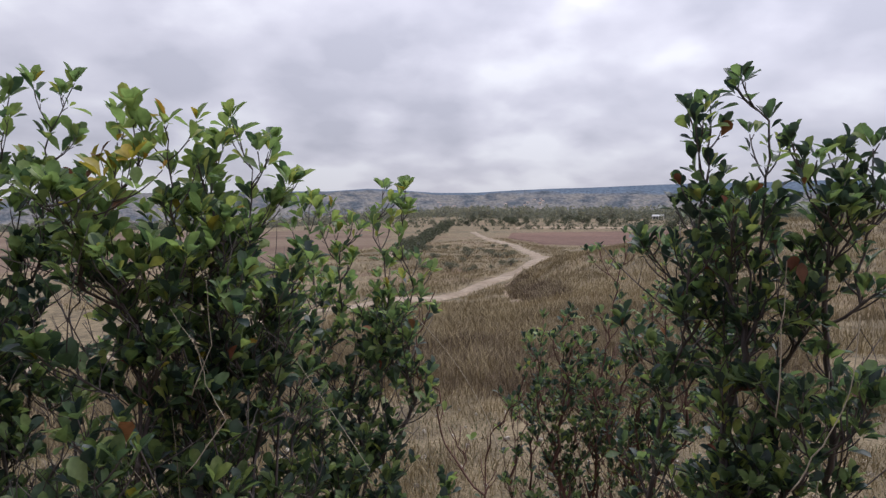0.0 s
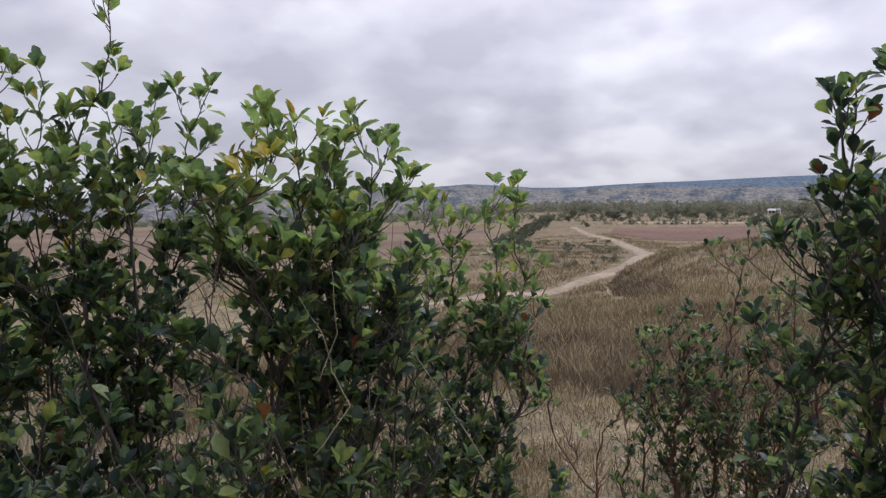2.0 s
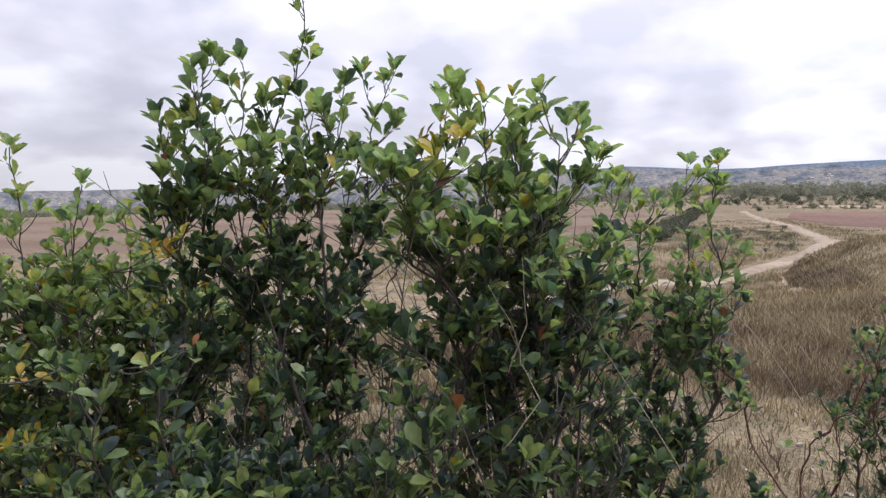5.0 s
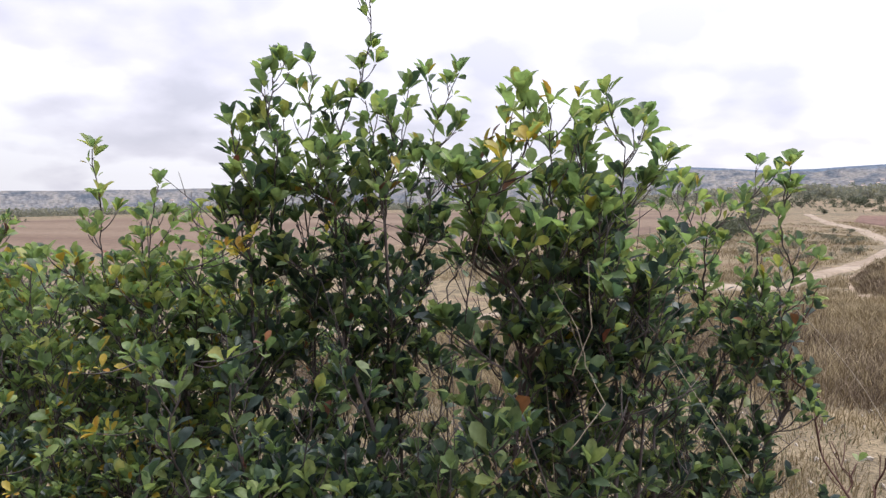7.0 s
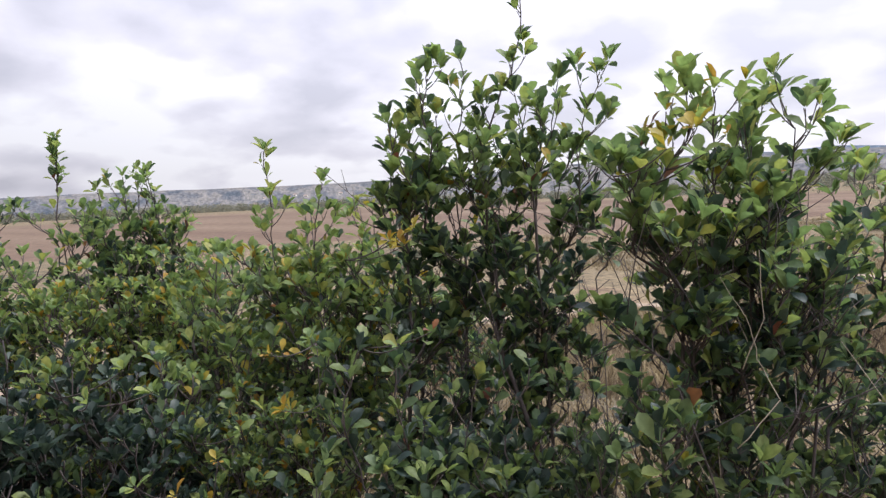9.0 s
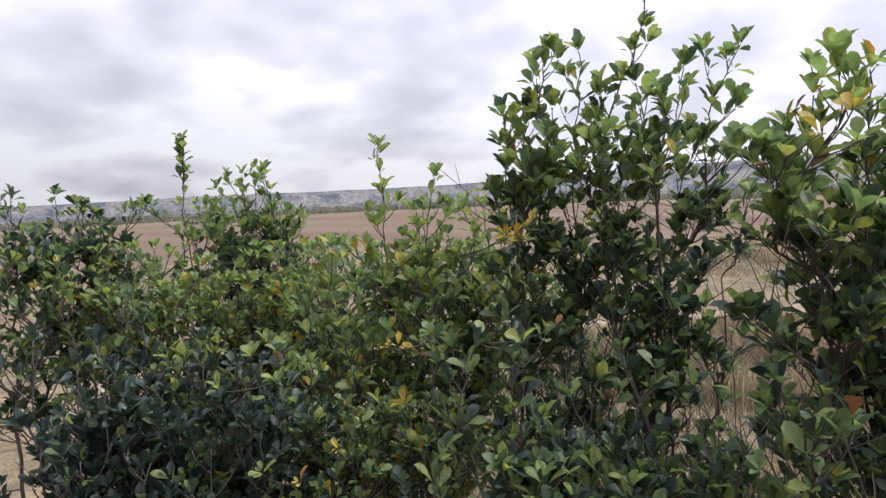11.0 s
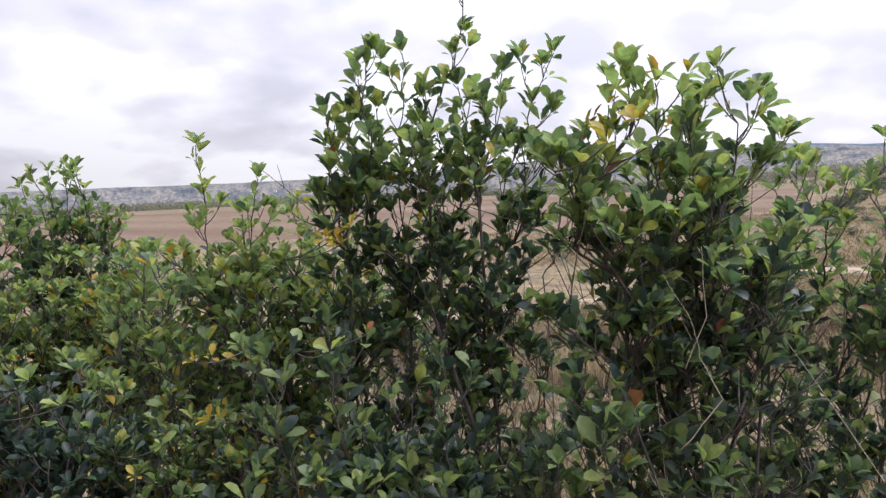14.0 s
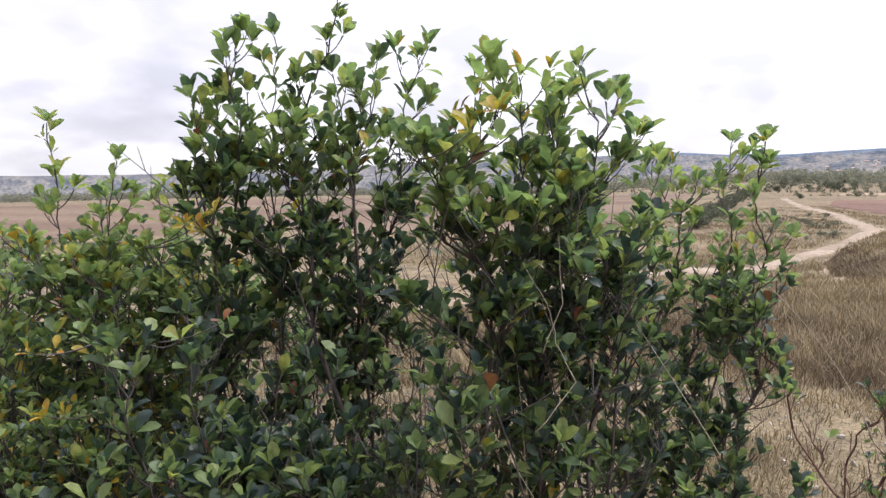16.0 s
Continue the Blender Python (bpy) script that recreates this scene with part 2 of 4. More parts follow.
def hill_material():
    """Far hills: pale grazed slopes, dark patches of scrub, and forest on the high ridges, greyed and blued to stand
    for haze.
    """
    m, n, l, b = material("hazed_hill_slopes", 0.95)
    b.inputs["Specular IOR Level"].default_value = 0.0
    g0, way, spread_out, lay = n.new("ShaderNodeNewGeometry"), n.new("ShaderNodeVectorMath"), n.new("ShaderNodeVectorMath"), n.new("ShaderNodeVectorMath")
    way.operation, spread_out.operation, lay.operation = "NORMALIZE", "SCALE", "ADD"
    spread_out.inputs["Scale"].default_value = 3000.0
    rise = n.new("ShaderNodeVectorMath")
    rise.operation, rise.inputs[1].default_value = "MULTIPLY", (0.0, 0.0, 2.2)
    l.new(g0.outputs["Position"], way.inputs[0]), l.new(way.outputs[0], spread_out.inputs[0]), l.new(g0.outputs["Position"], rise.inputs[0])
    l.new(spread_out.outputs[0], lay.inputs[0]), l.new(rise.outputs[0], lay.inputs[1])
    patch, fine = n.new("ShaderNodeTexNoise"), n.new("ShaderNodeTexNoise")
    for tex, scale in ((patch, 0.013), (fine, 0.08)):
        tex.inputs["Scale"].default_value, tex.inputs["Detail"].default_value, tex.inputs["Roughness"].default_value = scale, 7, 0.6
        l.new(lay.outputs[0], tex.inputs["Vector"])
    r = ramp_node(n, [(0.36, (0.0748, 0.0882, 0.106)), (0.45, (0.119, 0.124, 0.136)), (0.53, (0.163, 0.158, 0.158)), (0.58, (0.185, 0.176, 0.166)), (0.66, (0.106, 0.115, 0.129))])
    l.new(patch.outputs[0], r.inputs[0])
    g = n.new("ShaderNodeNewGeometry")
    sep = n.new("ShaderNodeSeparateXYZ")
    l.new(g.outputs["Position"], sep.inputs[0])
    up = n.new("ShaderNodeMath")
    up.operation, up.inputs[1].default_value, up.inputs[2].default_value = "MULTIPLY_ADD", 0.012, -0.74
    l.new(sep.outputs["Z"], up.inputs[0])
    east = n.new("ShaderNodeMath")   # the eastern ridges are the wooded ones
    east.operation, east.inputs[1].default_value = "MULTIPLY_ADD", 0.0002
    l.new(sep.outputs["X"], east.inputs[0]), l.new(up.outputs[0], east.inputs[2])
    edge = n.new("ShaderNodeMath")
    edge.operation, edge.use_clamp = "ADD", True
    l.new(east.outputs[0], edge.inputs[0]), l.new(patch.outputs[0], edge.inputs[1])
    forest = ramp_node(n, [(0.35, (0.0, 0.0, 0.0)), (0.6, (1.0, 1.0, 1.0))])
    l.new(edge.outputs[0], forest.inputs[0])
    # the forest's blue is the haze in front of it, painted in
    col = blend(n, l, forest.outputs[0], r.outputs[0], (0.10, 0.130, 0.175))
    v = ramp_node(n, [(0.35, (0.62, 0.64, 0.66)), (0.65, (1.25, 1.24, 1.22))])
    l.new(fine.outputs[0], v.inputs[0])
    l.new(blend(n, l, 1.0, col, v.outputs[0], "MULTIPLY"), b.inputs["Base Color"])
    return m


HILL = hill_material()
# the next two are paled, putting the haze of distance into the leaf colour
WOODS = leaf_material("hazed_wood_foliage", [(0.0, (0.151, 0.161, 0.151)), (0.6, (0.197, 0.197, 0.171)), (1.0, (0.302, 0.268, 0.186))], 0.9, 0.4)
SCRUB = leaf_material("hazed_scrub_foliage", [(0.0, (0.055, 0.065, 0.05)), (0.6, (0.085, 0.095, 0.065)), (1.0, (0.14, 0.14, 0.09))], 0.9, 0.25)
SAGE = leaf_material("grey_sage_foliage", [(0.0, (0.13, 0.135, 0.10)), (0.6, (0.17, 0.17, 0.12)), (1.0, (0.23, 0.21, 0.14))], 0.9, 0.1)


def grass_material(name, stops, patch):
    m, n, l, b = material(name, 0.85)
    g = n.new("ShaderNodeNewGeometry")
    c = noise_node(n, l, patch, 4)
    r = ramp_node(n, stops)
    l.new(c.outputs[0], r.inputs[0])
    v = ramp_node(n, [(0.0, (0.75, 0.73, 0.71)), (1.0, (1.2, 1.18, 1.13))])
    l.new(g.outputs["Random Per Island"], v.inputs[0])
    l.new(blend(n, l, 1.0, r.outputs[0], v.outputs[0], "MULTIPLY"), b.inputs["Base Color"])
    return m


GRASS = grass_material("dry_straw_grass", [(0.34, (0.194, 0.155, 0.0894)), (0.5, (0.304, 0.249, 0.149)), (0.64, (0.203, 0.165, 0.103))], 0.35)
WEEDS = grass_material("grey_green_weeds", [(0.36, (0.086, 0.0989, 0.0516)), (0.52, (0.12, 0.129, 0.0688)), (0.66, (0.172, 0.163, 0.086))], 0.8)
GRASS_RED = grass_material("russet_seeding_grass", [(0.36, (0.124, 0.0936, 0.0649)), (0.52, (0.168, 0.13, 0.0892)), (0.66, (0.248, 0.204, 0.125))], 0.6)


def plain(name, colour, rough=0.7):
    m, n, l, b = material(name, rough)
    f = noise_node(n, l, 0.8, 5)
    r = ramp_node(n, [(0.3, tuple(0.82 * v for v in colour)), (0.7, colour)])
    l.new(f.outputs[0], r.inputs[0]), l.new(r.outputs[0], b.inputs["Base Color"])
    return m


WHITEWASH = plain("whitewashed_wall", (0.72, 0.69, 0.64))
TILE = plain("weathered_roof_tile", (0.34, 0.25, 0.21))
METAL_ROOF = plain("pale_metal_roof", (0.40, 0.40, 0.41), 0.5)
DARK_GLASS = plain("dark_window", (0.05, 0.055, 0.06), 0.3)


# ---- the lie of the land ----
def smooth(t):
    t = np.clip(t, 0, 1)
    return t * t * (3 - 2 * t)


WAVES = {}


def wave(x, y, s, seed):
    """Soft rolling noise of unit height and about s metres length."""
    if seed not in WAVES:
        k = random.Random(seed)
        WAVES[seed] = []
        for i in range(5):
            a, f, p = k.uniform(0, 6.28), k.uniform(0.6, 1.7) / s * 6.28, k.uniform(0, 6.28)
            WAVES[seed].append((f * math.cos(a), f * math.sin(a), p))
    return sum(np.sin(u * x + v * y + p) for u, v, p in WAVES[seed]) / 3.2


def ground_z(x, y):
    x, y = np.asarray(x, float), np.asarray(y, float)
    r, az = np.hypot(x, y), np.degrees(np.arctan2(x, y))
    # the hedge stands on a hilltop; the slope falls to a shallow valley, steeper to the west
    mid = np.interp(r, [0, 4.2, 9, 20, 27, 34, 42, 55, 80, 120, 200, 400, 900, 1600], [0, 0, -0.42, -1.7, -2.75, -3.55, -3.65, -3.1, -3.75, -4.25, -4.6, -5.2, -7, -9])
    west = np.interp(r, [0, 3.5, 9, 18, 26, 34, 60, 90, 140, 200, 300, 450, 700, 1100, 1600], [0, 0, -0.9, -2.5, -3.4, -3.6, -3.8, -4.2, -5.0, -6.2, -9.4, -14.2, -21, -30, -38])
    z = mid + (west - mid) * smooth((4 - az) / 24)
    # a grassy knoll beside the road
    side = np.interp(az, [-180, 2, 6, 8, 10, 12, 15, 18, 21, 28, 90, 150, 180], [0, 0, 0.06, 0.22, 0.42, 0.52, 0.61, 0.70, 0.83, 0.95, 1, 0, 0])
    z = z + 4.6 * side * np.exp(-((r - 38) / 14.0) ** 2)
    near = smooth((r - 3) / 8)
    z = z + near * (0.10 * wave(x, y, 9, 3) + 0.05 * wave(x, y, 3.5, 4)) * smooth((400 - r) / 300)
    # low hills round the plain: ridge behind ridge, the last one the skyline
    crest = np.interp(az, [-180, -90, -73, -66, -58, -50, -44, -34, -25, -15, -10, -6.5, -1, 3, 10, 18, 30, 60, 180], [-15, -15, -8, 1, 2, 3, 9, 38, 70, 90, 91, 108, 84, 84, 110, 125, 140, 120, 60])
    foot = np.interp(az, [-180, -30, -8, 180], [-38, -38, -10, -10])
    rise = crest - foot
    for k, (at, wide, part_of) in enumerate(((1750, 260, 0.16), (2250, 300, 0.36), (2800, 330, 0.60), (3350, 380, 0.76))):
        bend = at + 160 * wave(x, y, 2600, 40 + k)
        tall = part_of * rise * (0.9 + 0.22 * wave(x, y, 900, 50 + k) + 0.12 * wave(x, y, 260, 60 + k)) + 6
        z = np.maximum(z, foot + tall * np.exp(-((r - bend) / wide) ** 2) + 3 * smooth((r - 1300) / 600))
    z = np.where(r > 3300, np.maximum(z, foot + rise * smooth((r - 3300) / 800) + 3 * smooth((r - 3600) / 400) * wave(x, y, 700, 70)), z)
    # unseen bank behind the viewpoint, added to shade the hedge's lower front
    return z + 4.2 * smooth((-0.7 - y) / 3.4) * smooth((60 - r) / 30)


def mesh_from(verts, faces, name="mesh", smooth_faces=True):
    me = bpy.data.meshes.new(name)
    me.from_pydata([tuple(v) for v in verts], [], faces)
    if smooth_faces:
        me.shade_smooth()
    me.validate()
    return me


def polar_sheet(azimuths, radii):
    a, r = np.meshgrid(np.radians(azimuths), radii, indexing="ij")
    x, y = r * np.sin(a), r * np.cos(a)
    z = ground_z(x, y)
    na, nr = a.shape
    verts = np.stack([x, y, z], -1).reshape(-1, 3)
    faces = []
    for i in range(na):
        j = (i + 1) % na
        for k in range(nr - 1):
            faces.append((i * nr + k, j * nr + k, j * nr + k + 1, i * nr + k + 1))
    return verts, faces


AZ = np.concatenate([np.arange(-180, -90, 6.0), np.arange(-90, 42, 0.5), np.arange(42, 180, 6.0)])
RAD = np.concatenate([[0.001], np.geomspace(0.4, 4700, 200)])
v, f = polar_sheet(AZ, RAD)
ground_me = mesh_from(v, f, "ground")
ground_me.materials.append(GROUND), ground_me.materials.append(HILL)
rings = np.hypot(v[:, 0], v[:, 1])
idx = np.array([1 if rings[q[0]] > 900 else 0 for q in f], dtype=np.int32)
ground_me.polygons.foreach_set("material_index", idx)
ground = tagged(new("ground", ground_me), "dry rolling meadow falling away to a plain and hills", "ground", kind="structure")


def draped(name, points, width, mat, label, category, lift=0.06, wobble=0.0):
    """A strip of that width along points (azimuth, distance), lying on the ground."""
    p = np.array([(r * math.sin(radians(a)), r * math.cos(radians(a))) for a, r in points])
    t = np.linspace(0, len(p) - 1, (len(p) - 1) * 14 + 1)
    # Catmull-Rom through the points
    q = []
    for s in t:
        i = min(int(s), len(p) - 2)
        u = s - i
        p0, p1, p2, p3 = p[max(i - 1, 0)], p[i], p[i + 1], p[min(i + 2, len(p) - 1)]
        q.append(0.5 * (2 * p1 + (p2 - p0) * u + (2 * p0 - 5 * p1 + 4 * p2 - p3) * u * u + (3 * p1 - p0 - 3 * p2 + p3) * u ** 3))
    q = np.array(q)
    d = np.gradient(q, axis=0)
    d /= np.linalg.norm(d, axis=1)[:, None]
    side = np.stack([d[:, 1], -d[:, 0]], 1)
    rng = np.random.RandomState(7)
    verts, faces, cols = [], [], 7
    jit = 1 + wobble * np.convolve(rng.uniform(-1, 1, len(q) + 2), np.ones(3) / 3, "valid")
    for i in range(len(q)):
        for c in range(cols):
            s = (c / (cols - 1) - 0.5) * width * jit[i]
            x, y = q[i] + side[i] * s
            edge = 0.0 if 0 < c < cols - 1 else -lift - 0.02
            rut = -0.03 * math.cos(4 * math.pi * (c / (cols - 1) - 0.5))
            verts.append((x, y, float(ground_z(x, y)) + lift + edge + rut * min(1, width / 3)))
    for i in range(len(q) - 1):
        for c in range(cols - 1):
            a = i * cols + c
            faces.append((a, a + 1, a + cols + 1, a + cols))
    me = mesh_from(verts, faces, name)
    me.materials.append(mat)
    return tagged(new(name, me), label, category, kind="structure")


def field(name, near, far, mat, label, lift=0.12):
    """A field between two edges, each a row of (azimuth, distance)."""
    verts, faces, m, k = [], [], 60, 30
    for i in range(m + 1):
        u = i / m
        a0, r0 = [float(np.interp(u, np.linspace(0, 1, len(near)), [e[c] for e in near])) for c in (0, 1)]
        a1, r1 = [float(np.interp(u, np.linspace(0, 1, len(far)), [e[c] for e in far])) for c in (0, 1)]
        for j in range(k + 1):
            w = j / k
            r = r0 * (r1 / r0) ** w
            a = radians(a0 + (a1 - a0) * w)
            x, y = r * math.sin(a), r * math.cos(a)
            verts.append((x, y, float(ground_z(x, y)) + (lift if 0 < j < k and 0 < i < m else -0.05)))
    for i in range(m):
        for j in range(k):
            a = i * (k + 1) + j
            faces.append((a, a + 1, a + k + 2, a + k + 1))
    me = mesh_from(verts, faces, name)
    me.materials.append(mat)
    return tagged(new(name, me), label, "field", kind="structure")


ROAD_LINE = [(-75, 12.5), (-45, 16.5), (-27, 21.5), (-18.2, 25.3), (-14.8, 28.3), (-11.5, 32), (-5, 35), (-0.7, 36.4), (2.3, 40), (5.7, 46), (7.7, 51), (8.5, 56), (7.9, 67), (6.4, 86), (5.2, 99), (4.0, 112), (2.6, 150)]
draped("road", ROAD_LINE, 1.55, ROAD, "pale beige dirt road winding through dry grass", "road", 0.07, 0.12)
draped("road_branch", [(8.5, 56), (10.3, 60), (12.1, 67), (16, 78)], 1.2, ROAD, "pale dirt track leaving the bend of the road", "road", 0.06, 0.15)
PATH_LINE = [(6.9, 47.5), (6.1, 43.3), (5.3, 39.7), (5.6, 35.4), (6.6, 28.5), (7.6, 22.5)]
draped("footpath", PATH_LINE, 0.26, TRODDEN, "narrow trodden footpath down the grassy slope", "path", 0.02, 0.3)
draped("farm_track", [(-4.2, 62), (-3.4, 80), (-1.9, 115), (-0.4, 170), (0.4, 260)], 2.8, ROAD, "pale farm track beside a line of dark shrubs", "road", 0.10, 0.1)
field("field_red", [(5.6, 120), (8.6, 94), (12, 92), (17, 95), (26, 98)], [(5.9, 143), (9, 150), (14, 158), (20, 172), (30, 190)], FIELD_RED, "ploughed field of bare red-brown soil")
field("field_pale", [(6.2, 178), (12, 180), (20, 184), (30, 192)], [(6.4, 194), (12, 196), (20, 200), (30, 210)], TRODDEN, "pale strip of bare dry ground between hedges")
field("field_tan", [(-86, 62), (-66, 66), (-50, 64), (-30, 62), (-14, 62), (-5.5, 90)], [(-86, 230), (-66, 240), (-55, 280), (-40, 270), (-20, 210), (-3.2, 200)], FIELD_TAN, "wide stubble field of tan and reddish soil")


# ---- building blocks for plants ----
def tube(verts, faces, path, r0, r1, sides=5):
    """A tapered round stem along path."""
    path = [Vector(p) for p in path]
    start = len(verts)
    n = len(path)
    for i, p in enumerate(path):
        d = (path[min(i + 1, n - 1)] - path[max(i - 1, 0)]).normalized()
        u = d.cross(Vector((0.3, 0.9, 0.2))).normalized()
        w = d.cross(u)
        r = r0 + (r1 - r0) * i / (n - 1)
        for s in range(sides):
            a = 2 * math.pi * s / sides
            verts.append(p + (u * math.cos(a) + w * math.sin(a)) * r)
    for i in range(n - 1):
        for s in range(sides):
            a, b = start + i * sides + s, start + i * sides + (s + 1) % sides
            faces.append((a, b, b + sides, a + sides))
    faces.append(tuple(start + (n - 1) * sides + s for s in range(sides)))


def part(name, verts, faces, mat, parent, label="", kind=""):
    me = mesh_from([Vector(p) - parent.location for p in verts] if parent else verts, faces, name)
    me.materials.append(mat)
    ob = new(name, me)
    ob.parent = parent
    return tagged(ob, label, kind=kind)


def leaf_shape(wide, fold, curl):
    """A leaf of length one along y, broadest past the middle, folded along the rib and curled down at the tip."""
    verts = [(0, 0, 0)]
    for y, h in ((0.20, 0.34), (0.58, 1.0), (0.87, 0.74)):
        z = -curl * y * y
        for s in (-1, 0, 1):
            verts.append((s * h * wide / 2, y, z + (fold * h * wide / 2 if s else 0)))
    verts.append((0, 1, -curl * 1.1))
    faces = [(0, 2, 1), (0, 3, 2)]
    for a in (1, 4):
        faces += [(a, a + 1, a + 4, a + 3), (a + 1, a + 2, a + 5, a + 4)]
    faces += [(7, 8, 10), (8, 9, 10)]
    return np.array(verts), faces


SHAPES = [leaf_shape(0.52, 0.48, 0.12), leaf_shape(0.58, 0.36, 0.24), leaf_shape(0.48, 0.60, 0.04)]
LEAF_MESHES = {}


def leaf_mesh(shape, mat):
    key = (shape, mat.name)
    if key not in LEAF_MESHES:
        me = mesh_from(SHAPES[shape][0], SHAPES[shape][1], "leaf")
        me.materials.append(mat)
        LEAF_MESHES[key] = me
    return LEAF_MESHES[key]


def leaf_pose(at, along, up, length):
    """A leaf growing from at along a direction, its upper face towards up."""
    along = along.normalized()
    x = along.cross(up)
    if x.length < 1e-3:
        x = Vector((1, 0, 0))
    x.normalize()
    m = Matrix((x, along, x.cross(along))).transposed().to_4x4()
    return Matrix.Translation(at) @ m @ Matrix.Scale(length, 4)


def joined_leaves(name, leaves, mat, parent, label):
    """Many leaves as one mesh: leaves are (shape, matrix)."""
    verts, faces, base = [], [], 0
    for shape, m in leaves:
        sv, sf = SHAPES[shape]
        a = np.array(m)
        verts.append(sv @ a[:3, :3].T + a[:3, 3])
        faces += [tuple(i + base for i in q) for q in sf]
        base += len(sv)
    if verts:
        part(name, np.concatenate(verts), faces, mat, parent, label, kind="stuff")


def curve(a, b, c, steps):
    return [a.lerp(b, t).lerp(b.lerp(c, t), t) for t in (i / steps for i in range(steps + 1))]


def limb(verts, faces, path, radii, sides=5):
    """A round stem along path with a radius at each point."""
    start, n = len(verts), len(path)
    for i, p in enumerate(path):
        d = (path[min(i + 1, n - 1)] - path[max(i - 1, 0)]).normalized()
        u = d.cross(Vector((0.3, 0.9, 0.2))).normalized()
        w = d.cross(u)
        for k in range(sides):
            a = 2 * math.pi * k / sides
            verts.append(p + (u * math.cos(a) + w * math.sin(a)) * radii[i])
    for i in range(n - 1):
        for k in range(sides):
            a, b = start + i * sides + k, start + i * sides + (k + 1) % sides
            faces.append((a, b, b + sides, a + sides))
    faces.append(tuple(start + (n - 1) * sides + k for k in range(sides)))


def shrub(seed, tips, root, label, mats, lit_mix=None, leaf=0.044, trunks=4, spread=0.1, fill=30, bottom=0.8, rise=0.8, low=0.9, floor=0.3, side=5, reach=1.0, spur=0.026, dense=1.0, hub=0.62, twig=0.0012, bare=0, dead=2, dead_at=(), accents=(), odd=None, singles=200, stem_mat=None):
    """A forking shrub: a few trunks from the foot, each shoot leaving the nearest limb below it, short spurs along the
    shoots and a rosette of leaves on every spur and shoot end.
    mats: (material, share) of the leaves; upper leaves take a mix of their own, lighter as if lit from above; low: the
    height under which leaves thin out."""
    rng = random.Random(seed)
    stem_mat = stem_mat or BARK
    base = Vector((root[0], root[1], float(ground_z(root[0], root[1])) - 0.03))
    thing = tagged(new("shrub"), label, "shrub", "hedge shrubs")
    thing.location = base
    ends = [Vector((x, y, z - 0.6 * leaf)) for x, y, z in tips]
    mean = sum(ends, Vector()) / len(ends)
    goals = [(e, True) for e in ends]
    for _ in range(fill):
        p = rng.choice(ends).lerp(rng.choice(ends), rng.uniform(0.05, 0.95))
        p.z = bottom + (min(p.z, mean.z) - 0.07 - bottom) * rng.random() ** rise
        p += Vector((rng.gauss(0, 0.05), rng.gauss(0.02, 0.07), 0)) * reach
        goals.append((p, False))
    # the limbs: points, their direction, the limb each one leaves, and how many shoots it carries
    at, way, back, load = [], [], [], []
    limbs = []

    def add(p, d, b):
        at.append(p), way.append(d), back.append(b), load.append(0.0)
        return len(at) - 1

    def grow(start, path, kind):
        ids = [start]
        for q in path[1:]:
            ids.append(add(q, (q - at[ids[-1]]).normalized(), ids[-1]))
        limbs.append((ids, kind))
        k = ids[-1]
        while k is not None:
            load[k] += 1.0
            k = back[k]

    lead = rng.sample(ends, min(trunks, len(ends)))
    for e in lead:
        foot = base + Vector((rng.gauss(0, spread), rng.gauss(0, spread * 0.7), 0))
        foot.z = float(ground_z(foot.x, foot.y)) - 0.03
        group = [q for q in ends if min(lead, key=lambda m: (m - q).length) == e]
        aim = foot.lerp(sum(group, Vector()) / len(group), hub * rng.uniform(0.7, 1.15))
        knee = foot.lerp(aim, 0.55) + Vector((rng.gauss(0, 0.05), rng.gauss(0, 0.04), 0))
        path = curve(foot, knee, aim, 12)
        path = [q + Vector((rng.gauss(0, 0.005), rng.gauss(0, 0.005), 0)) * (0 < i < 12) for i, q in enumerate(path)]
        grow(add(path[0], Vector((0, 0, 1)), None), path, "trunk")
    goals.sort(key=lambda g: (g[0] - base).length + rng.uniform(0, 0.15))
    for goal, tip in goals:
        best, cost = 0, 1e9
        for k in range(len(at)):
            gap = goal - at[k]
            far = gap.length
            if far < 0.07 or at[k].z > goal.z - 0.05 or back[k] is None:
                continue
            c = far * (1.0 + 0.9 * (1 - gap.dot(way[k]) / far)) + 0.9 * math.hypot(gap.x, gap.y) + (0.5 * max(0.0, 0.3 - far) if tip else 0.0)
            if c < cost:
                best, cost = k, c
        a = at[best]
        far = (goal - a).length
        mid = a + Vector(((goal.x - a.x) * 0.66, (goal.y - a.y) * 0.66, (goal.z - a.z) * 0.42)) + Vector((rng.gauss(0, 0.05), rng.gauss(0, 0.05), 0)) * far
        n = max(3, int(far / 0.026))
        path = curve(a, mid, goal, n)
        path = [q + Vector((rng.gauss(0, 0.0035), rng.gauss(0, 0.0035), rng.gauss(0, 0.002))) * (0 < i < n) for i, q in enumerate(path)]
        grow(best, path, "stem" if tip else "brush")

    first, rest = [], []
    tv, tf = [], []
    golden = [None]

    def leaf_at(p, along, up, size, bag, stem):
        pick, k = rng.random(), 0.0
        # the lighter mix up high puts top light into the leaf colour
        mix = odd[1] if odd and golden[0] and p.z > odd[2] else lit_mix if lit_mix and p.z > mean.z - 0.2 + rng.gauss(0, 0.07) else mats
        chosen = mix[0][0]
        for mat, share in mix:
            k += share
            if pick < k:
                chosen = mat
                break
        bag.append((rng.randrange(3), leaf_pose(p, along, up, leaf * size), chosen, stem))

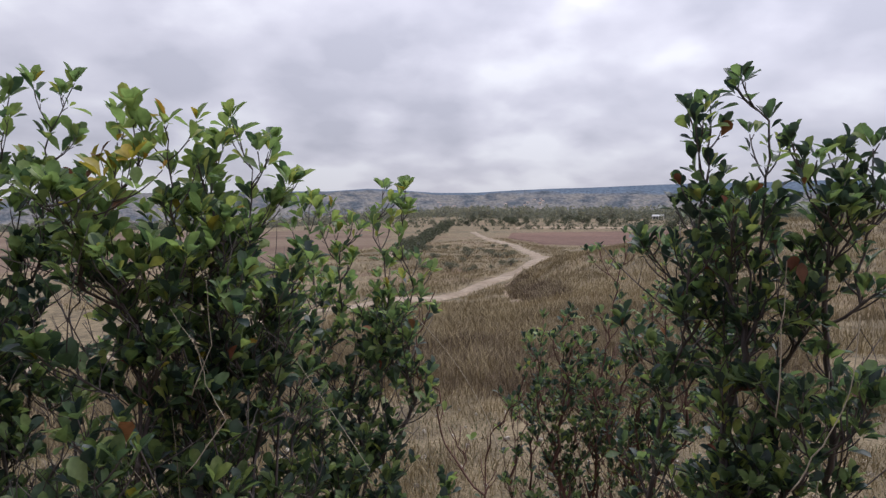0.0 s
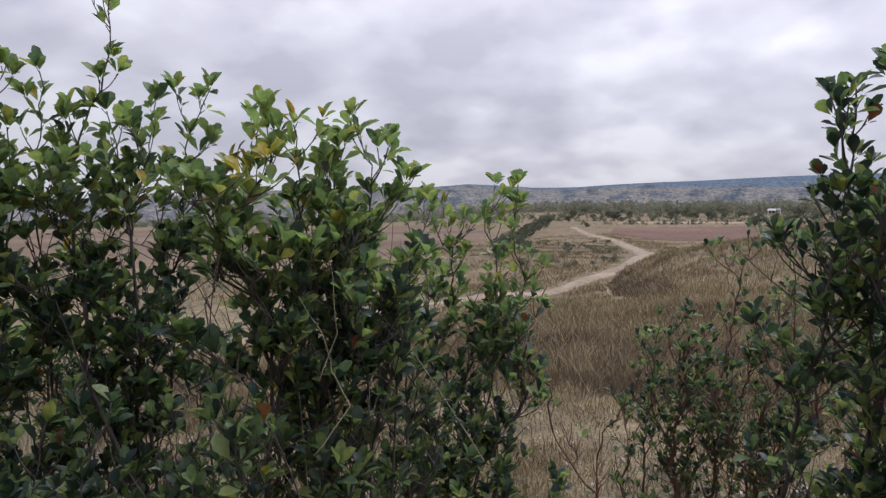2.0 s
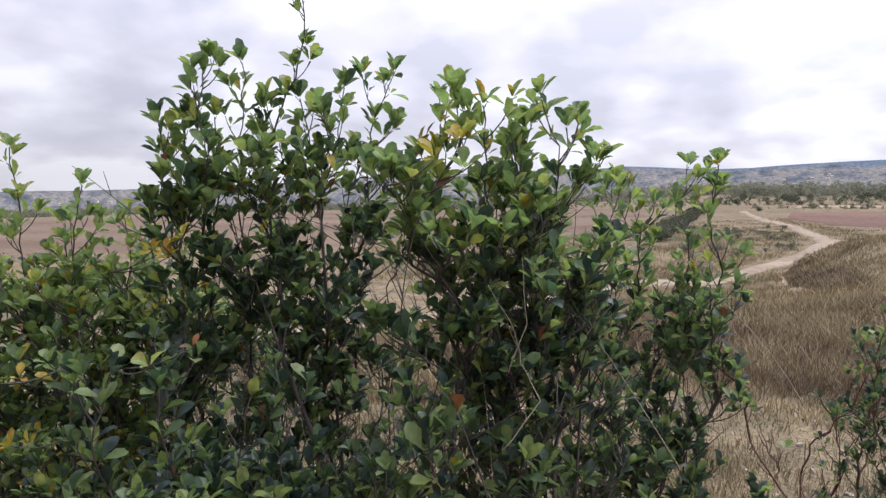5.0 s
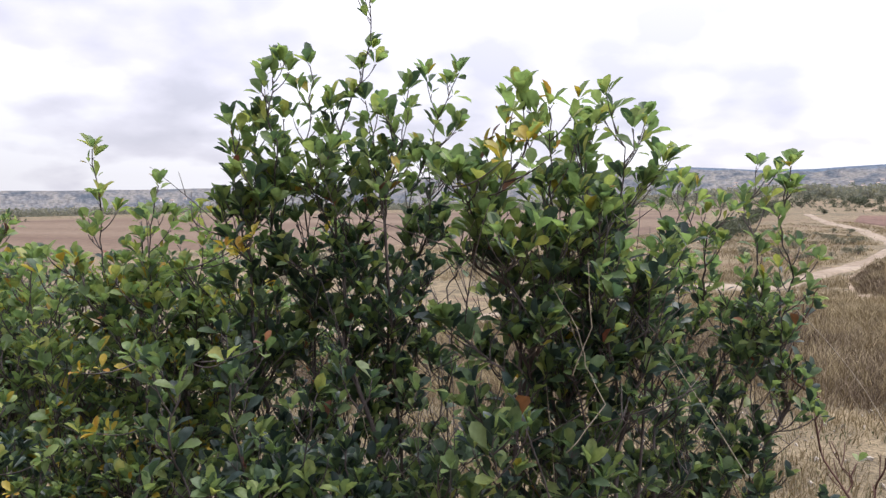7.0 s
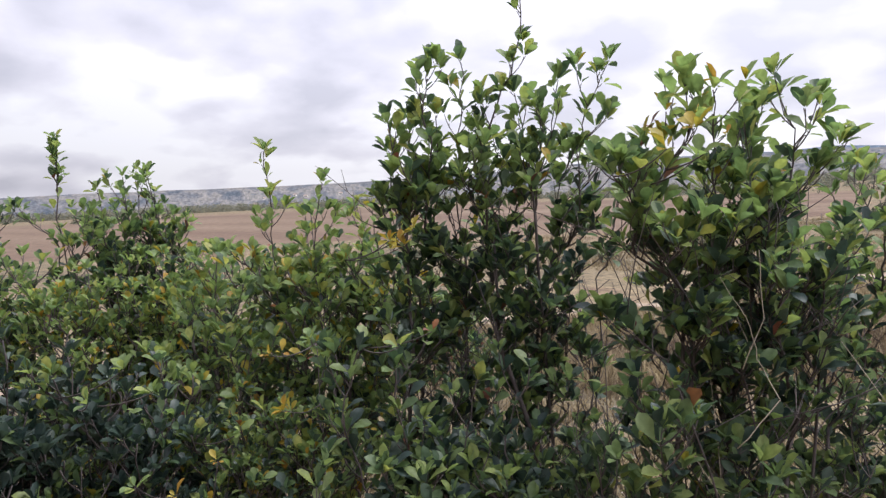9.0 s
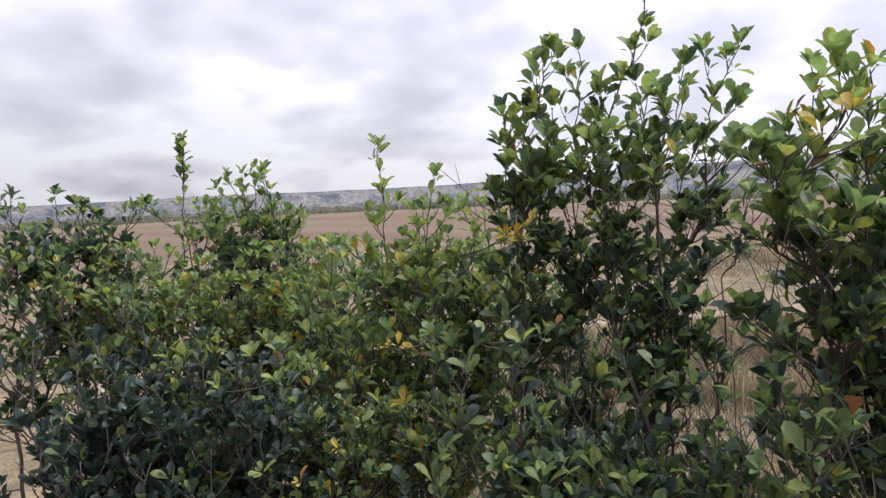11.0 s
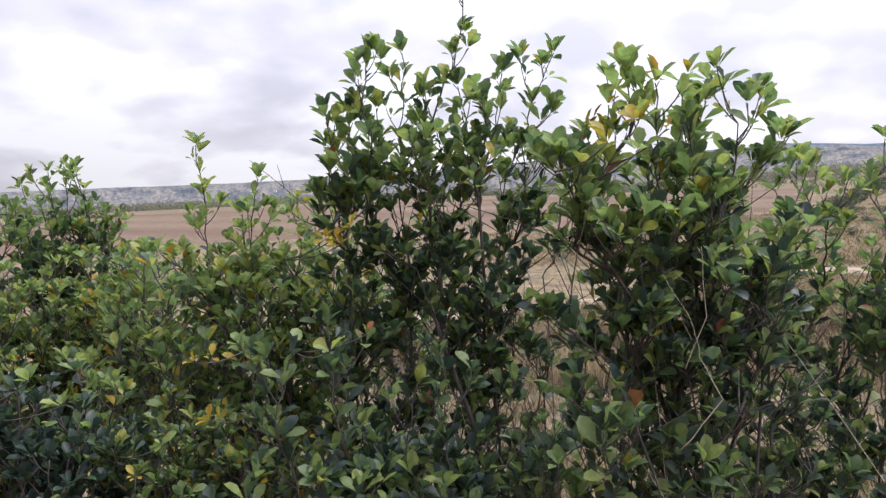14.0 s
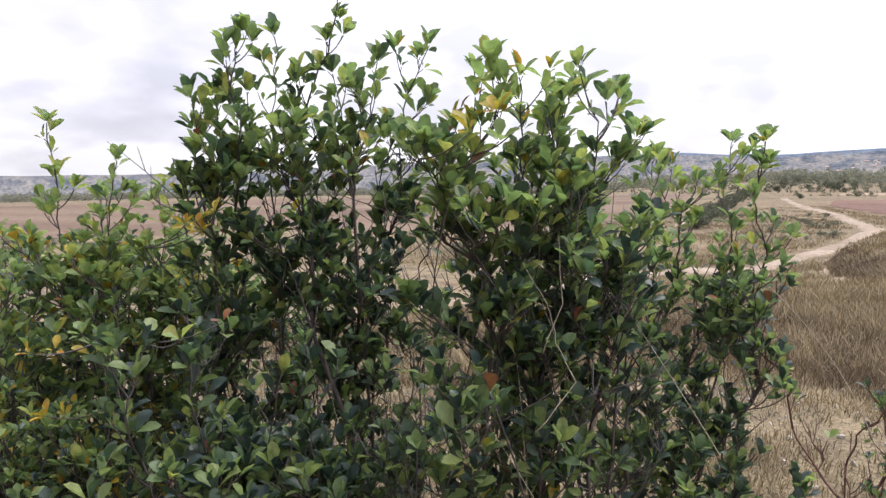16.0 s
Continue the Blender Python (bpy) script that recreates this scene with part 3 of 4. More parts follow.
    def rosette(p, axis, count, bag, stem, size=1.0, wide=(0.35, 1.0)):
        """Leaves cupped round the end of a spur, their upper faces inward."""
        axis = axis.normalized()
        a = axis.cross(Vector((0.31, 0.42, 0.2))).normalized()
        b = axis.cross(a)
        turn = rng.uniform(0, 6.28)
        for _ in range(count):
            turn += 2.4 + rng.uniform(-0.5, 0.5)
            polar = rng.uniform(*wide)
            out = a * math.cos(turn) + b * math.sin(turn)
            along = axis * math.cos(polar) + out * math.sin(polar)
            along.z += 0.15
            up = axis * 0.6 + Vector((rng.gauss(0, 0.28), rng.gauss(0, 0.28), 0.7))
            leaf_at(p + along * 0.003, along, up, size * rng.choice((0.45, 0.65, 0.8, 0.95, 1.05)), bag, stem)

    def keep(z):
        return rng.random() < (floor + (1 - floor) * float(smooth((z - low + 0.1) / 0.35))) * dense

    def shoot_leaves(path, bag, stem, u0, size=1.0):
        """Spurs along a shoot from u0 on, and the rosette at its end."""
        total = sum((path[i + 1] - path[i]).length for i in range(len(path) - 1))
        count = max(1, int(total * (1 - u0) / spur))
        turn = rng.uniform(0, 6.28)
        n = len(path) - 1
        for i in range(count):
            w = (u0 + (1 - u0) * (i + rng.uniform(0.2, 0.8)) / count) * n
            k = min(int(w), n - 1)
            p = path[k].lerp(path[k + 1], w - k)
            turn += 2.4 + rng.uniform(-0.5, 0.5)
            if not keep(p.z):
                continue
            d = (path[k + 1] - path[k]).normalized()
            a = d.cross(Vector((0.2, 0.4, 0.9))).normalized()
            out = a * math.cos(turn) + d.cross(a) * math.sin(turn)
            axis = d * 0.6 + out * 0.65 + Vector((0, 0, 0.4))
            tip = p + axis.normalized() * rng.uniform(0.004, 0.018)
            limb(tv, tf, [p, tip], [0.0011, 0.0009], 3)
            rosette(tip, axis, rng.choice((2, 2, 3, 3, 4)), bag, stem, size)
        if keep(path[-1].z + 0.05):
            rosette(path[-1], (path[-1] - path[-2]).normalized() + Vector((0, 0, 0.35)), rng.choice((5, 5, 6, 7)), bag, stem, size, (0.25, 0.95))

    for ids, kind in limbs:
        path = [at[k] for k in ids]
        carry = [load[k] for k in ids]
        carry[0] = carry[1]
        radii = [twig * c ** 0.52 * (1.0 - 0.25 * i / len(ids)) + 0.0002 for i, c in enumerate(carry)]
        if kind == "brush":
            limb(tv, tf, path, radii, 4)
            stem = thing
        else:
            sv, sf = [], []
            limb(sv, sf, path, radii, 6)
            stem = part("trunk" if kind == "trunk" else "stem", sv, sf, stem_mat, thing)
        golden[0] = odd is not None and kind == "stem" and (path[-1] - ends[odd[0]]).length < 0.09
        if kind == "trunk":
            continue
        bag = first if kind == "stem" else rest
        shoot_leaves(path, bag, stem, 0.3 if kind == "stem" else 0.45, 1.0)
        # side shoots, leaving at about fifty degrees and turning up
        n = len(path) - 1
        total = sum((path[i + 1] - path[i]).length for i in range(n))
        for k in range(max(2, int(side * min(2.0, total / 0.2) * (0.6 if kind == "stem" else 1.0)))):
            u = rng.uniform(0.1, 0.6 if kind == "stem" else 0.9) * n
            i = min(int(u), n - 1)
            p = path[i].lerp(path[i + 1], u - i)
            d = (path[i + 1] - path[i]).normalized()
            a = rng.uniform(0, 6.28)
            out = Vector((math.cos(a), math.sin(a), 0.1))
            size = reach * rng.uniform(0.03, 0.10) * (1.35 - 0.7 * u / n)
            mid = p + (d * 0.6 + out * 0.8).normalized() * size * 0.55
            shoot = curve(p, mid, mid + (d * 0.5 + out * 0.35 + Vector((0, 0, 0.75))).normalized() * size * 0.5, 4)
            limb(tv, tf, shoot, [0.0015, 0.0013, 0.0012, 0.0011, 0.0009], 4)
            shoot_leaves(shoot, bag if u > 0.45 * n else rest, stem if bag is first else thing, 0.35, 0.95)
    for k in range(bare):   # leafless twigs leaving the limbs low down
        p = at[rng.randrange(len(at))]
        q = p + Vector((rng.gauss(0, 0.08), rng.gauss(0, 0.06), rng.uniform(0.06, 0.22)))
        if q.z > mean.z - 0.1:
            continue
        path = curve(p, p.lerp(q, 0.5) + Vector((rng.gauss(0, 0.03), rng.gauss(0, 0.03), 0)), q, 6)
        limb(tv, tf, path, [0.0014, 0.0013, 0.0012, 0.0011, 0.0010, 0.0008, 0.0006], 4)
        for _ in range(2):
            i = rng.randrange(2, 6)
            limb(tv, tf, [path[i], path[i] + Vector((rng.gauss(0, 0.03), rng.gauss(0, 0.03), rng.uniform(0.02, 0.06)))], [0.0010, 0.0006], 3)
    for k in range(dead):   # bleached dead stems caught in the shrub
        e = base.lerp(rng.choice(ends).lerp(rng.choice(ends), rng.random()), rng.uniform(0.62, 0.86))
        foot = e + Vector((rng.gauss(0, 0.09), -rng.uniform(0.0, 0.1), -rng.uniform(0.18, 0.42)))
        sv, sf = [], []
        tube(sv, sf, curve(foot, foot.lerp(e, 0.55) + Vector((rng.gauss(0, 0.05), rng.gauss(0, 0.04), 0)), e, 9), 0.0011, 0.0006, 4)
        part("dead_stem", sv, sf, STRAW, thing, "bleached leafless stem")
    for line in dead_at:
        q = [Vector(c) for c in line]
        path = [q[0]]
        for i in range(len(q) - 1):
            path += [q[i].lerp(q[i + 1], f) + Vector((rng.gauss(0, 0.001), 0, rng.gauss(0, 0.001))) for f in (0.25, 0.5, 0.75, 1.0)]
        sv, sf = [], []
        tube(sv, sf, path, 0.0006, 0.0010, 5)
        part("dead_stem", sv, sf, STRAW, thing, "bleached leafless stem")
    for spot, mat, count, size in accents:   # sprays of turned leaves on twigs of their own
        p = Vector(spot)
        below = [k for k in range(len(at)) if at[k].z < p.z - 0.03]
        k = min(below or range(len(at)), key=lambda j: (at[j] - p).length)
        limb(tv, tf, curve(at[k], at[k].lerp(p, 0.5) + Vector((0, 0, -0.02)), p, 5), [0.0014, 0.0013, 0.0012, 0.0011, 0.0010, 0.0008], 4)
        keep_first = len(first)
        rosette(p, Vector((rng.gauss(0, 0.3), -0.5, 0.8)), count, first, thing, size, (0.5, 1.3))
        for j in range(keep_first, len(first)):
            first[j] = (first[j][0], first[j][1], mat, thing)
    part("brushwood", tv, tf, stem_mat, thing, kind="stuff")
    rng.shuffle(first)
    for shape, m, mat, stem in first[:singles]:
        ob = new("leaf", leaf_mesh(shape, mat))
        ob.parent = stem
        ob.matrix_basis = Matrix.Translation(-base) @ m
    for mat in (GREEN, LIME, SHADED, YELLOW, RUSSET):
        joined_leaves("foliage", [(sh, m) for sh, m, mt, st in first[singles:] + rest if mt == mat], mat, thing, "")
    return thing


# dark leaf shares below stand for shade inside and low in the shrubs
FRESH = [(GREEN, 0.55), (SHADED, 0.30), (LIME, 0.142), (YELLOW, 0.004), (RUSSET, 0.004)]
TURNING = [(GREEN, 0.33), (SHADED, 0.12), (LIME, 0.494), (YELLOW, 0.05), (RUSSET, 0.006)]
GOLDEN = [(LIME, 0.87), (YELLOW, 0.13)]
# extra lime stands for the light that upper leaves catch
BRIGHT = [(GREEN, 0.37), (LIME, 0.615), (YELLOW, 0.007), (RUSSET, 0.003), (GREEN, 0.005)]
SUNNY = [(GREEN, 0.24), (LIME, 0.69), (YELLOW, 0.07)]
# nearly all dark leaf, painting the dim foot of the hedge
DEEP = [(SHADED, 0.90), (GREEN, 0.08), (LIME, 0.02)]
SPECKLED = [(SHADED, 0.38), (GREEN, 0.24), (LIME, 0.31), (YELLOW, 0.07)]
DUSKY = [(GREEN, 0.50), (SHADED, 0.34), (LIME, 0.15), (RUSSET, 0.01)]

# ---- the hedge, from east to west ----
shrub(11, [(0.45, 1.02, 1.75), (0.39, 1.06, 1.72), (0.50, 1.02, 1.70), (0.43, 1.07, 1.73), (0.41, 1.05, 1.58), (0.43, 1.07, 1.63), (0.49, 0.94, 1.65), (0.54, 0.96, 1.61), (0.60, 0.98, 1.66), (0.61, 0.94, 1.65), (0.65, 0.94, 1.60), (0.45, 0.97, 1.58), (0.56, 0.95, 1.58), (0.43, 0.99, 1.55)],
      (0.70, 1.02), "tall dark green shrub with leaning woody stems", DUSKY, leaf=0.032, trunks=9, spread=0.09, fill=130, low=0.95, floor=0.65, reach=0.8, side=7, spur=0.02, hub=0.7, bare=60, dead=3, dead_at=[[(0.463, 0.883, 1.476), (0.456, 0.875, 1.387), (0.441, 0.853, 1.27)], [(0.523, 0.817, 1.412), (0.507, 0.805, 1.315), (0.474, 0.804, 1.251), (0.432, 0.802, 1.19)]], rise=1.0)
shrub(12, [(0.53, 1.82, 1.47), (0.44, 1.85, 1.44), (0.58, 1.71, 1.47), (0.48, 1.78, 1.39), (0.28, 1.83, 1.25), (0.37, 1.92, 1.25), (0.26, 1.92, 1.18), (0.36, 1.80, 1.12), (0.70, 1.81, 1.32), (0.72, 1.68, 1.33), (0.58, 1.82, 1.31), (0.22, 1.81, 1.02)],
      (0.55, 1.85), "low sparse green shrub with thin reddish stems", DUSKY, leaf=0.027, trunks=14, spread=0.12, fill=190, low=0.7, floor=0.65, reach=0.9, side=6, spur=0.024, hub=0.66, stem_mat=RED_BARK, bare=110, dead=2, dead_at=[[(0.533, 1.39, 1.37), (0.505, 1.381, 1.256), (0.449, 1.376, 1.158)]], bottom=0.55, rise=1.0)
shrub(13, [(-0.09, 1.58, 1.61), (-0.14, 1.71, 1.58), (-0.22, 1.60, 1.53), (-0.30, 1.59, 1.54), (-0.35, 1.69, 1.46), (-0.18, 1.70, 1.52), (-0.11, 1.62, 1.50), (-0.10, 1.72, 1.33), (-0.40, 1.62, 1.39), (-0.15, 1.68, 1.44), (-0.25, 1.59, 1.46)],
      (-0.26, 1.66), "small leafy shrub with bare twigs low down", FRESH, lit_mix=BRIGHT, leaf=0.038, trunks=5, spread=0.05, fill=60, low=1.0, floor=0.45, hub=0.64, bare=50, dead=3, side=6)
shrub(22, [(-0.30, 1.54, 1.10), (-0.19, 1.52, 1.02), (-0.12, 1.57, 1.03), (-0.04, 1.56, 1.11), (-0.24, 1.46, 0.97), (-0.34, 1.45, 1.02), (-0.12, 1.46, 0.94)],
      (-0.20, 1.5), "low dark green sucker growth among bare twigs", DUSKY, leaf=0.04, trunks=5, spread=0.12, fill=36, low=0.5, hub=0.5, dead=0, bare=8, bottom=0.6)
shrub(14, [(-0.50, 1.07, 1.72), (-0.47, 1.12, 1.71), (-0.45, 1.21, 1.69), (-0.43, 1.30, 1.69), (-0.36, 1.29, 1.68), (-0.41, 1.34, 1.71), (-0.33, 1.38, 1.63), (-0.35, 1.35, 1.57), (-0.54, 1.10, 1.68), (-0.54, 1.02, 1.59), (-0.48, 1.16, 1.64), (-0.44, 1.26, 1.62), (-0.57, 0.97, 1.60), (-0.49, 1.08, 1.66)],
      (-0.46, 1.22), "dense dark green shrub with some yellow leaves", FRESH, lit_mix=BRIGHT, leaf=0.042, trunks=26, spread=0.12, fill=205, low=1.15, floor=0.72, reach=1.0, hub=0.8, bare=220, dead=6, odd=(0, GOLDEN, 1.5), dead_at=[[(-0.389, 1.075, 1.429), (-0.378, 1.063, 1.324), (-0.401, 1.035, 1.248)], [(-0.44, 1.05, 1.387), (-0.402, 1.054, 1.326), (-0.382, 1.046, 1.263), (-0.35, 1.04, 1.205), (-0.398, 0.996, 1.134)], [(-0.473, 1.16, 1.377), (-0.44, 1.156, 1.308), (-0.407, 1.147, 1.233)]], accents=[((-0.455, 0.966, 1.616), YELLOW, 5, 0.82), ((-0.491, 0.954, 1.588), YELLOW, 4, 0.90), ((-0.451, 0.969, 1.574), LIME, 5, 0.82), ((-0.415, 0.979, 1.603), YELLOW, 2, 0.74), ((-0.485, 1.06, 1.625), LIME, 6, 0.90), ((-0.562, 1.085, 1.629), RUSSET, 2, 0.66)], rise=1.0, twig=0.0011, side=6)
shrub(15, [(-0.85, 1.17, 1.97), (-0.88, 1.20, 1.86), (-0.91, 1.23, 1.76), (-0.82, 1.26, 1.78), (-0.87, 1.27, 1.71), (-0.93, 1.21, 1.77), (-0.74, 1.34, 1.82), (-0.80, 1.35, 1.72), (-1.04, 1.10, 1.83), (-1.00, 1.16, 1.83), (-1.05, 1.07, 1.80), (-1.05, 1.13, 1.72), (-1.11, 1.04, 1.71), (-1.09, 1.08, 1.72), (-1.10, 1.03, 1.59), (-1.12, 1.08, 1.63), (-0.98, 1.20, 1.70), (-1.02, 1.17, 1.65), (-0.98, 1.25, 1.67), (-0.89, 1.31, 1.65), (-0.84, 1.34, 1.66), (-0.90, 1.25, 1.64), (-1.06, 1.10, 1.60), (-0.78, 1.38, 1.59)],
      (-0.92, 1.34), "tall green shrub with upright leafy shoots", FRESH, lit_mix=BRIGHT, leaf=0.041, trunks=20, spread=0.18, fill=225, low=1.15, floor=0.72, reach=0.8, hub=0.74, bare=200, dead=4, accents=[((-1.021, 0.968, 1.598), RUSSET, 1, 0.74), ((-0.755, 1.016, 1.061), RUSSET, 1, 0.66)], rise=1.0, side=6, twig=0.0011)
shrub(16, [(-1.44, 0.97, 1.66), (-1.29, 1.01, 1.58), (-1.28, 1.16, 1.51), (-1.32, 1.13, 1.50), (-1.24, 1.22, 1.46), (-1.26, 1.04, 1.40), (-1.41, 1.06, 1.50), (-1.43, 0.82, 1.43), (-1.43, 0.88, 1.43), (-1.51, 0.82, 1.42), (-1.45, 0.99, 1.39)],
      (-1.30, 1.02), "yellowing green shrub with curved sprigs", TURNING, lit_mix=SUNNY, leaf=0.035, trunks=10, spread=0.14, fill=210, low=0.8, floor=0.8, dead=0, bare=50, accents=[((-0.999, 0.901, 1.444), YELLOW, 7, 0.82), ((-0.978, 0.921, 1.433), YELLOW, 7, 0.86), ((-0.965, 0.936, 1.463), YELLOW, 6, 0.82), ((-1.113, 0.736, 1.141), YELLOW, 5, 0.74), ((-1.141, 0.747, 1.245), YELLOW, 3, 0.74)], side=6)
shrub(23, [(-0.98, 0.79, 1.29), (-0.93, 0.92, 1.28), (-0.95, 0.85, 1.24), (-0.82, 0.92, 1.22), (-0.74, 0.97, 1.24), (-0.60, 1.02, 1.05), (-0.77, 0.93, 1.12), (-0.99, 0.75, 1.18), (-0.87, 0.93, 1.06), (-0.91, 0.94, 0.99)],
      (-0.80, 0.90), "low green shrub with large leaves and one russet leaf", DUSKY, leaf=0.039, trunks=8, spread=0.12, fill=130, low=0.7, floor=0.8, dead=1, bare=40, accents=[((-0.794, 0.763, 1.32), RUSSET, 2, 0.74), ((-0.53, 0.85, 1.14), LIME, 4, 0.75), ((-0.803, 0.694, 1.31), LIME, 5, 0.90)], side=6)
shrub(17, [(-2.05, 1.02, 1.63), (-2.06, 0.95, 1.62), (-2.26, 0.97, 1.59), (-2.13, 1.03, 1.64), (-2.09, 1.06, 1.57), (-2.14, 0.87, 1.53), (-2.17, 1.07, 1.48), (-2.24, 0.74, 1.54), (-2.14, 0.96, 1.52)],
      (-2.08, 1.0), "rounded green shrub standing further along the hedge", DUSKY, lit_mix=BRIGHT, leaf=0.034, trunks=7, fill=200, low=0.6, floor=0.8, reach=0.9, side=6, dead=0)
shrub(28, [(-2.19, 0.83, 1.73), (-2.19, 0.828, 1.68), (-2.195, 0.83, 1.63)],
      (-2.17, 0.80), "lone upright sprig with a leafy top", DUSKY, lit_mix=BRIGHT, leaf=0.034, trunks=1, spread=0.005, fill=0, low=1.5, floor=0.0, side=1, reach=0.4, spur=0.012, hub=0.85, dead=0, singles=60)
shrub(24, [(-1.94, 0.58, 1.43), (-2.05, 0.71, 1.40), (-1.88, 0.74, 1.38), (-1.86, 0.94, 1.40), (-1.88, 1.04, 1.39), (-1.73, 1.04, 1.40), (-1.79, 1.14, 1.37), (-2.11, 0.54, 1.42), (-2.08, 0.44, 1.40), (-1.95, 0.89, 1.38)],
      (-1.75, 0.85), "broad low yellow-green shrub filling the hedge", TURNING, lit_mix=SUNNY, leaf=0.03, trunks=14, spread=0.3, fill=340, low=0.5, floor=0.9, reach=0.9, dead=0, bare=60, side=6)
shrub(27, [(-1.94, 1.07, 1.38), (-1.94, 1.21, 1.36), (-1.82, 1.28, 1.37), (-1.84, 1.47, 1.33), (-1.66, 1.51, 1.35), (-1.58, 1.63, 1.30), (-1.53, 1.81, 1.26), (-1.41, 1.86, 1.20), (-2.15, 1.04, 1.38), (-2.10, 0.92, 1.41)],
      (-1.55, 1.45), "dark green shrub in the hedge's back row", DUSKY, leaf=0.034, trunks=10, spread=0.3, fill=200, low=0.5, floor=0.8, dead=0, side=6)
shrub(18, [(-2.25, 0.49, 1.58), (-2.28, 0.55, 1.55), (-2.22, 0.59, 1.51), (-2.17, 0.66, 1.53), (-2.26, 0.39, 1.58), (-2.22, 0.32, 1.56), (-2.19, 0.64, 1.43)],
      (-2.20, 0.5), "green shrub at the hedge's far end", DUSKY, leaf=0.036, trunks=7, spread=0.1, fill=150, low=0.5, floor=0.8, dead=0, side=6)
shrub(19, [(-1.33, 0.61, 1.25), (-1.30, 0.66, 1.22), (-1.32, 0.53, 1.22), (-1.22, 0.68, 1.09), (-1.32, 0.45, 1.22), (-1.25, 0.53, 1.07), (-1.33, 0.39, 1.29), (-1.19, 0.78, 1.14), (-1.15, 0.84, 1.26)],
      (-1.2, 0.62), "low dark shrub with yellow-green tips", SPECKLED, lit_mix=TURNING, leaf=0.029, trunks=10, spread=0.12, fill=230, low=0.4, floor=0.9, reach=0.8, dead=0, bare=60, accents=[((-0.999, 0.632, 1.196), YELLOW, 6, 0.82), ((-1.044, 0.534, 1.137), YELLOW, 4, 0.82), ((-1.097, 0.43, 1.122), LIME, 7, 0.82), ((-1.029, 0.634, 1.281), YELLOW, 4, 0.74), ((-1.146, 0.453, 1.287), LIME, 7, 0.90), ((-1.063, 0.473, 1.1), YELLOW, 4, 0.82), ((-0.99, 0.688, 1.3), LIME, 6, 0.82), ((-1.034, 0.572, 1.172), LIME, 6, 0.82), ((-1.119, 0.481, 1.248), LIME, 6, 0.90), ((-1.158, 0.402, 1.246), LIME, 5, 0.82)], side=6)
shrub(25, [(-1.31, 0.28, 1.34), (-1.33, 0.36, 1.35), (-1.30, 0.44, 1.31), (-1.27, 0.49, 1.26), (-1.34, 0.26, 1.30), (-1.24, 0.57, 1.21), (-1.30, 0.31, 1.25), (-1.36, 0.21, 1.35)],
      (-1.22, 0.25), "low green shrub near the path, shade put into its leaves", DEEP, leaf=0.029, trunks=10, spread=0.12, fill=230, low=0.4, floor=0.9, reach=0.8, dead=0, side=6, bare=40)
shrub(26, [(-0.02, 1.67, 1.35), (-0.07, 1.70, 1.23), (0.02, 1.75, 0.97), (0.07, 1.74, 0.93), (-0.14, 1.67, 1.21), (0.13, 1.77, 0.94), (0.17, 1.72, 1.02), (-0.01, 1.72, 1.08), (0.21, 1.62, 1.16), (0.10, 1.71, 0.90)],
      (0.05, 1.75), "leafless shrub with thin reddish twigs", FRESH, leaf=0.03, trunks=6, spread=0.1, fill=3, low=0.3, dense=0.03, side=2, stem_mat=RED_BARK, singles=40, reach=0.6, dead=0, bare=30, hub=0.5)


# ---- dry grass ----
def grass(name, spots, tall, mat, label, seed, blades=7):
    """Tufts at spots (x, y, size), all in one mesh."""
    rng = np.random.RandomState(seed)
    n = len(spots) * blades
    s = np.repeat(np.array(spots), blades, 0)
    r = np.hypot(s[:, 0], s[:, 1])
    x0, y0 = s[:, 0] + rng.normal(0, 0.05, n) * (1 + r / 12), s[:, 1] + rng.normal(0, 0.05, n) * (1 + r / 12)
    z0 = ground_z(x0, y0) - 0.02
    h = tall * s[:, 2] * rng.uniform(0.5, 1.15, n)
    a, lean = rng.uniform(0, 6.28, n), rng.uniform(0.1, 0.95, n)
    w = 0.0016 + 0.00030 * r
    f = rng.uniform(0, 6.28, n)
    wx, wy = np.cos(f) * w, np.sin(f) * w
    dx, dy = np.cos(a) * h * lean, np.sin(a) * h * lean
    v = np.empty((n, 5, 3))
    v[:, 0] = np.stack([x0 - wx, y0 - wy, z0], 1)
    v[:, 1] = np.stack([x0 + wx, y0 + wy, z0], 1)
    mx, my, mz = x0 + dx * 0.35, y0 + dy * 0.35, z0 + h * 0.6
    v[:, 2] = np.stack([mx + wx * 0.8, my + wy * 0.8, mz], 1)
    v[:, 3] = np.stack([mx - wx * 0.8, my - wy * 0.8, mz], 1)
    v[:, 4] = np.stack([x0 + dx, y0 + dy, z0 + h], 1)
    b = np.arange(n)[:, None] * 5
    quads, tris = (b + np.array([0, 1, 2, 3])).tolist(), (b + np.array([3, 2, 4])).tolist()
    me = mesh_from(v.reshape(-1, 3).tolist(), quads + tris, name, False)
    me.materials.append(mat)
    return tagged(new(name, me), label, "grass", kind="stuff")


def spots(count, az0, az1, r0, r1, seed, keep=None):
    rng = np.random.RandomState(seed)
    out = []
    while len(out) < count:
        az, r = rng.uniform(az0, az1), r0 * (r1 / r0) ** rng.uniform(0, 1)
        x, y = r * math.sin(radians(az)), r * math.cos(radians(az))
        if keep is None or keep(az, r, x, y, rng):
            out.append((x, y, rng.uniform(0.6, 1.2)))
    return out


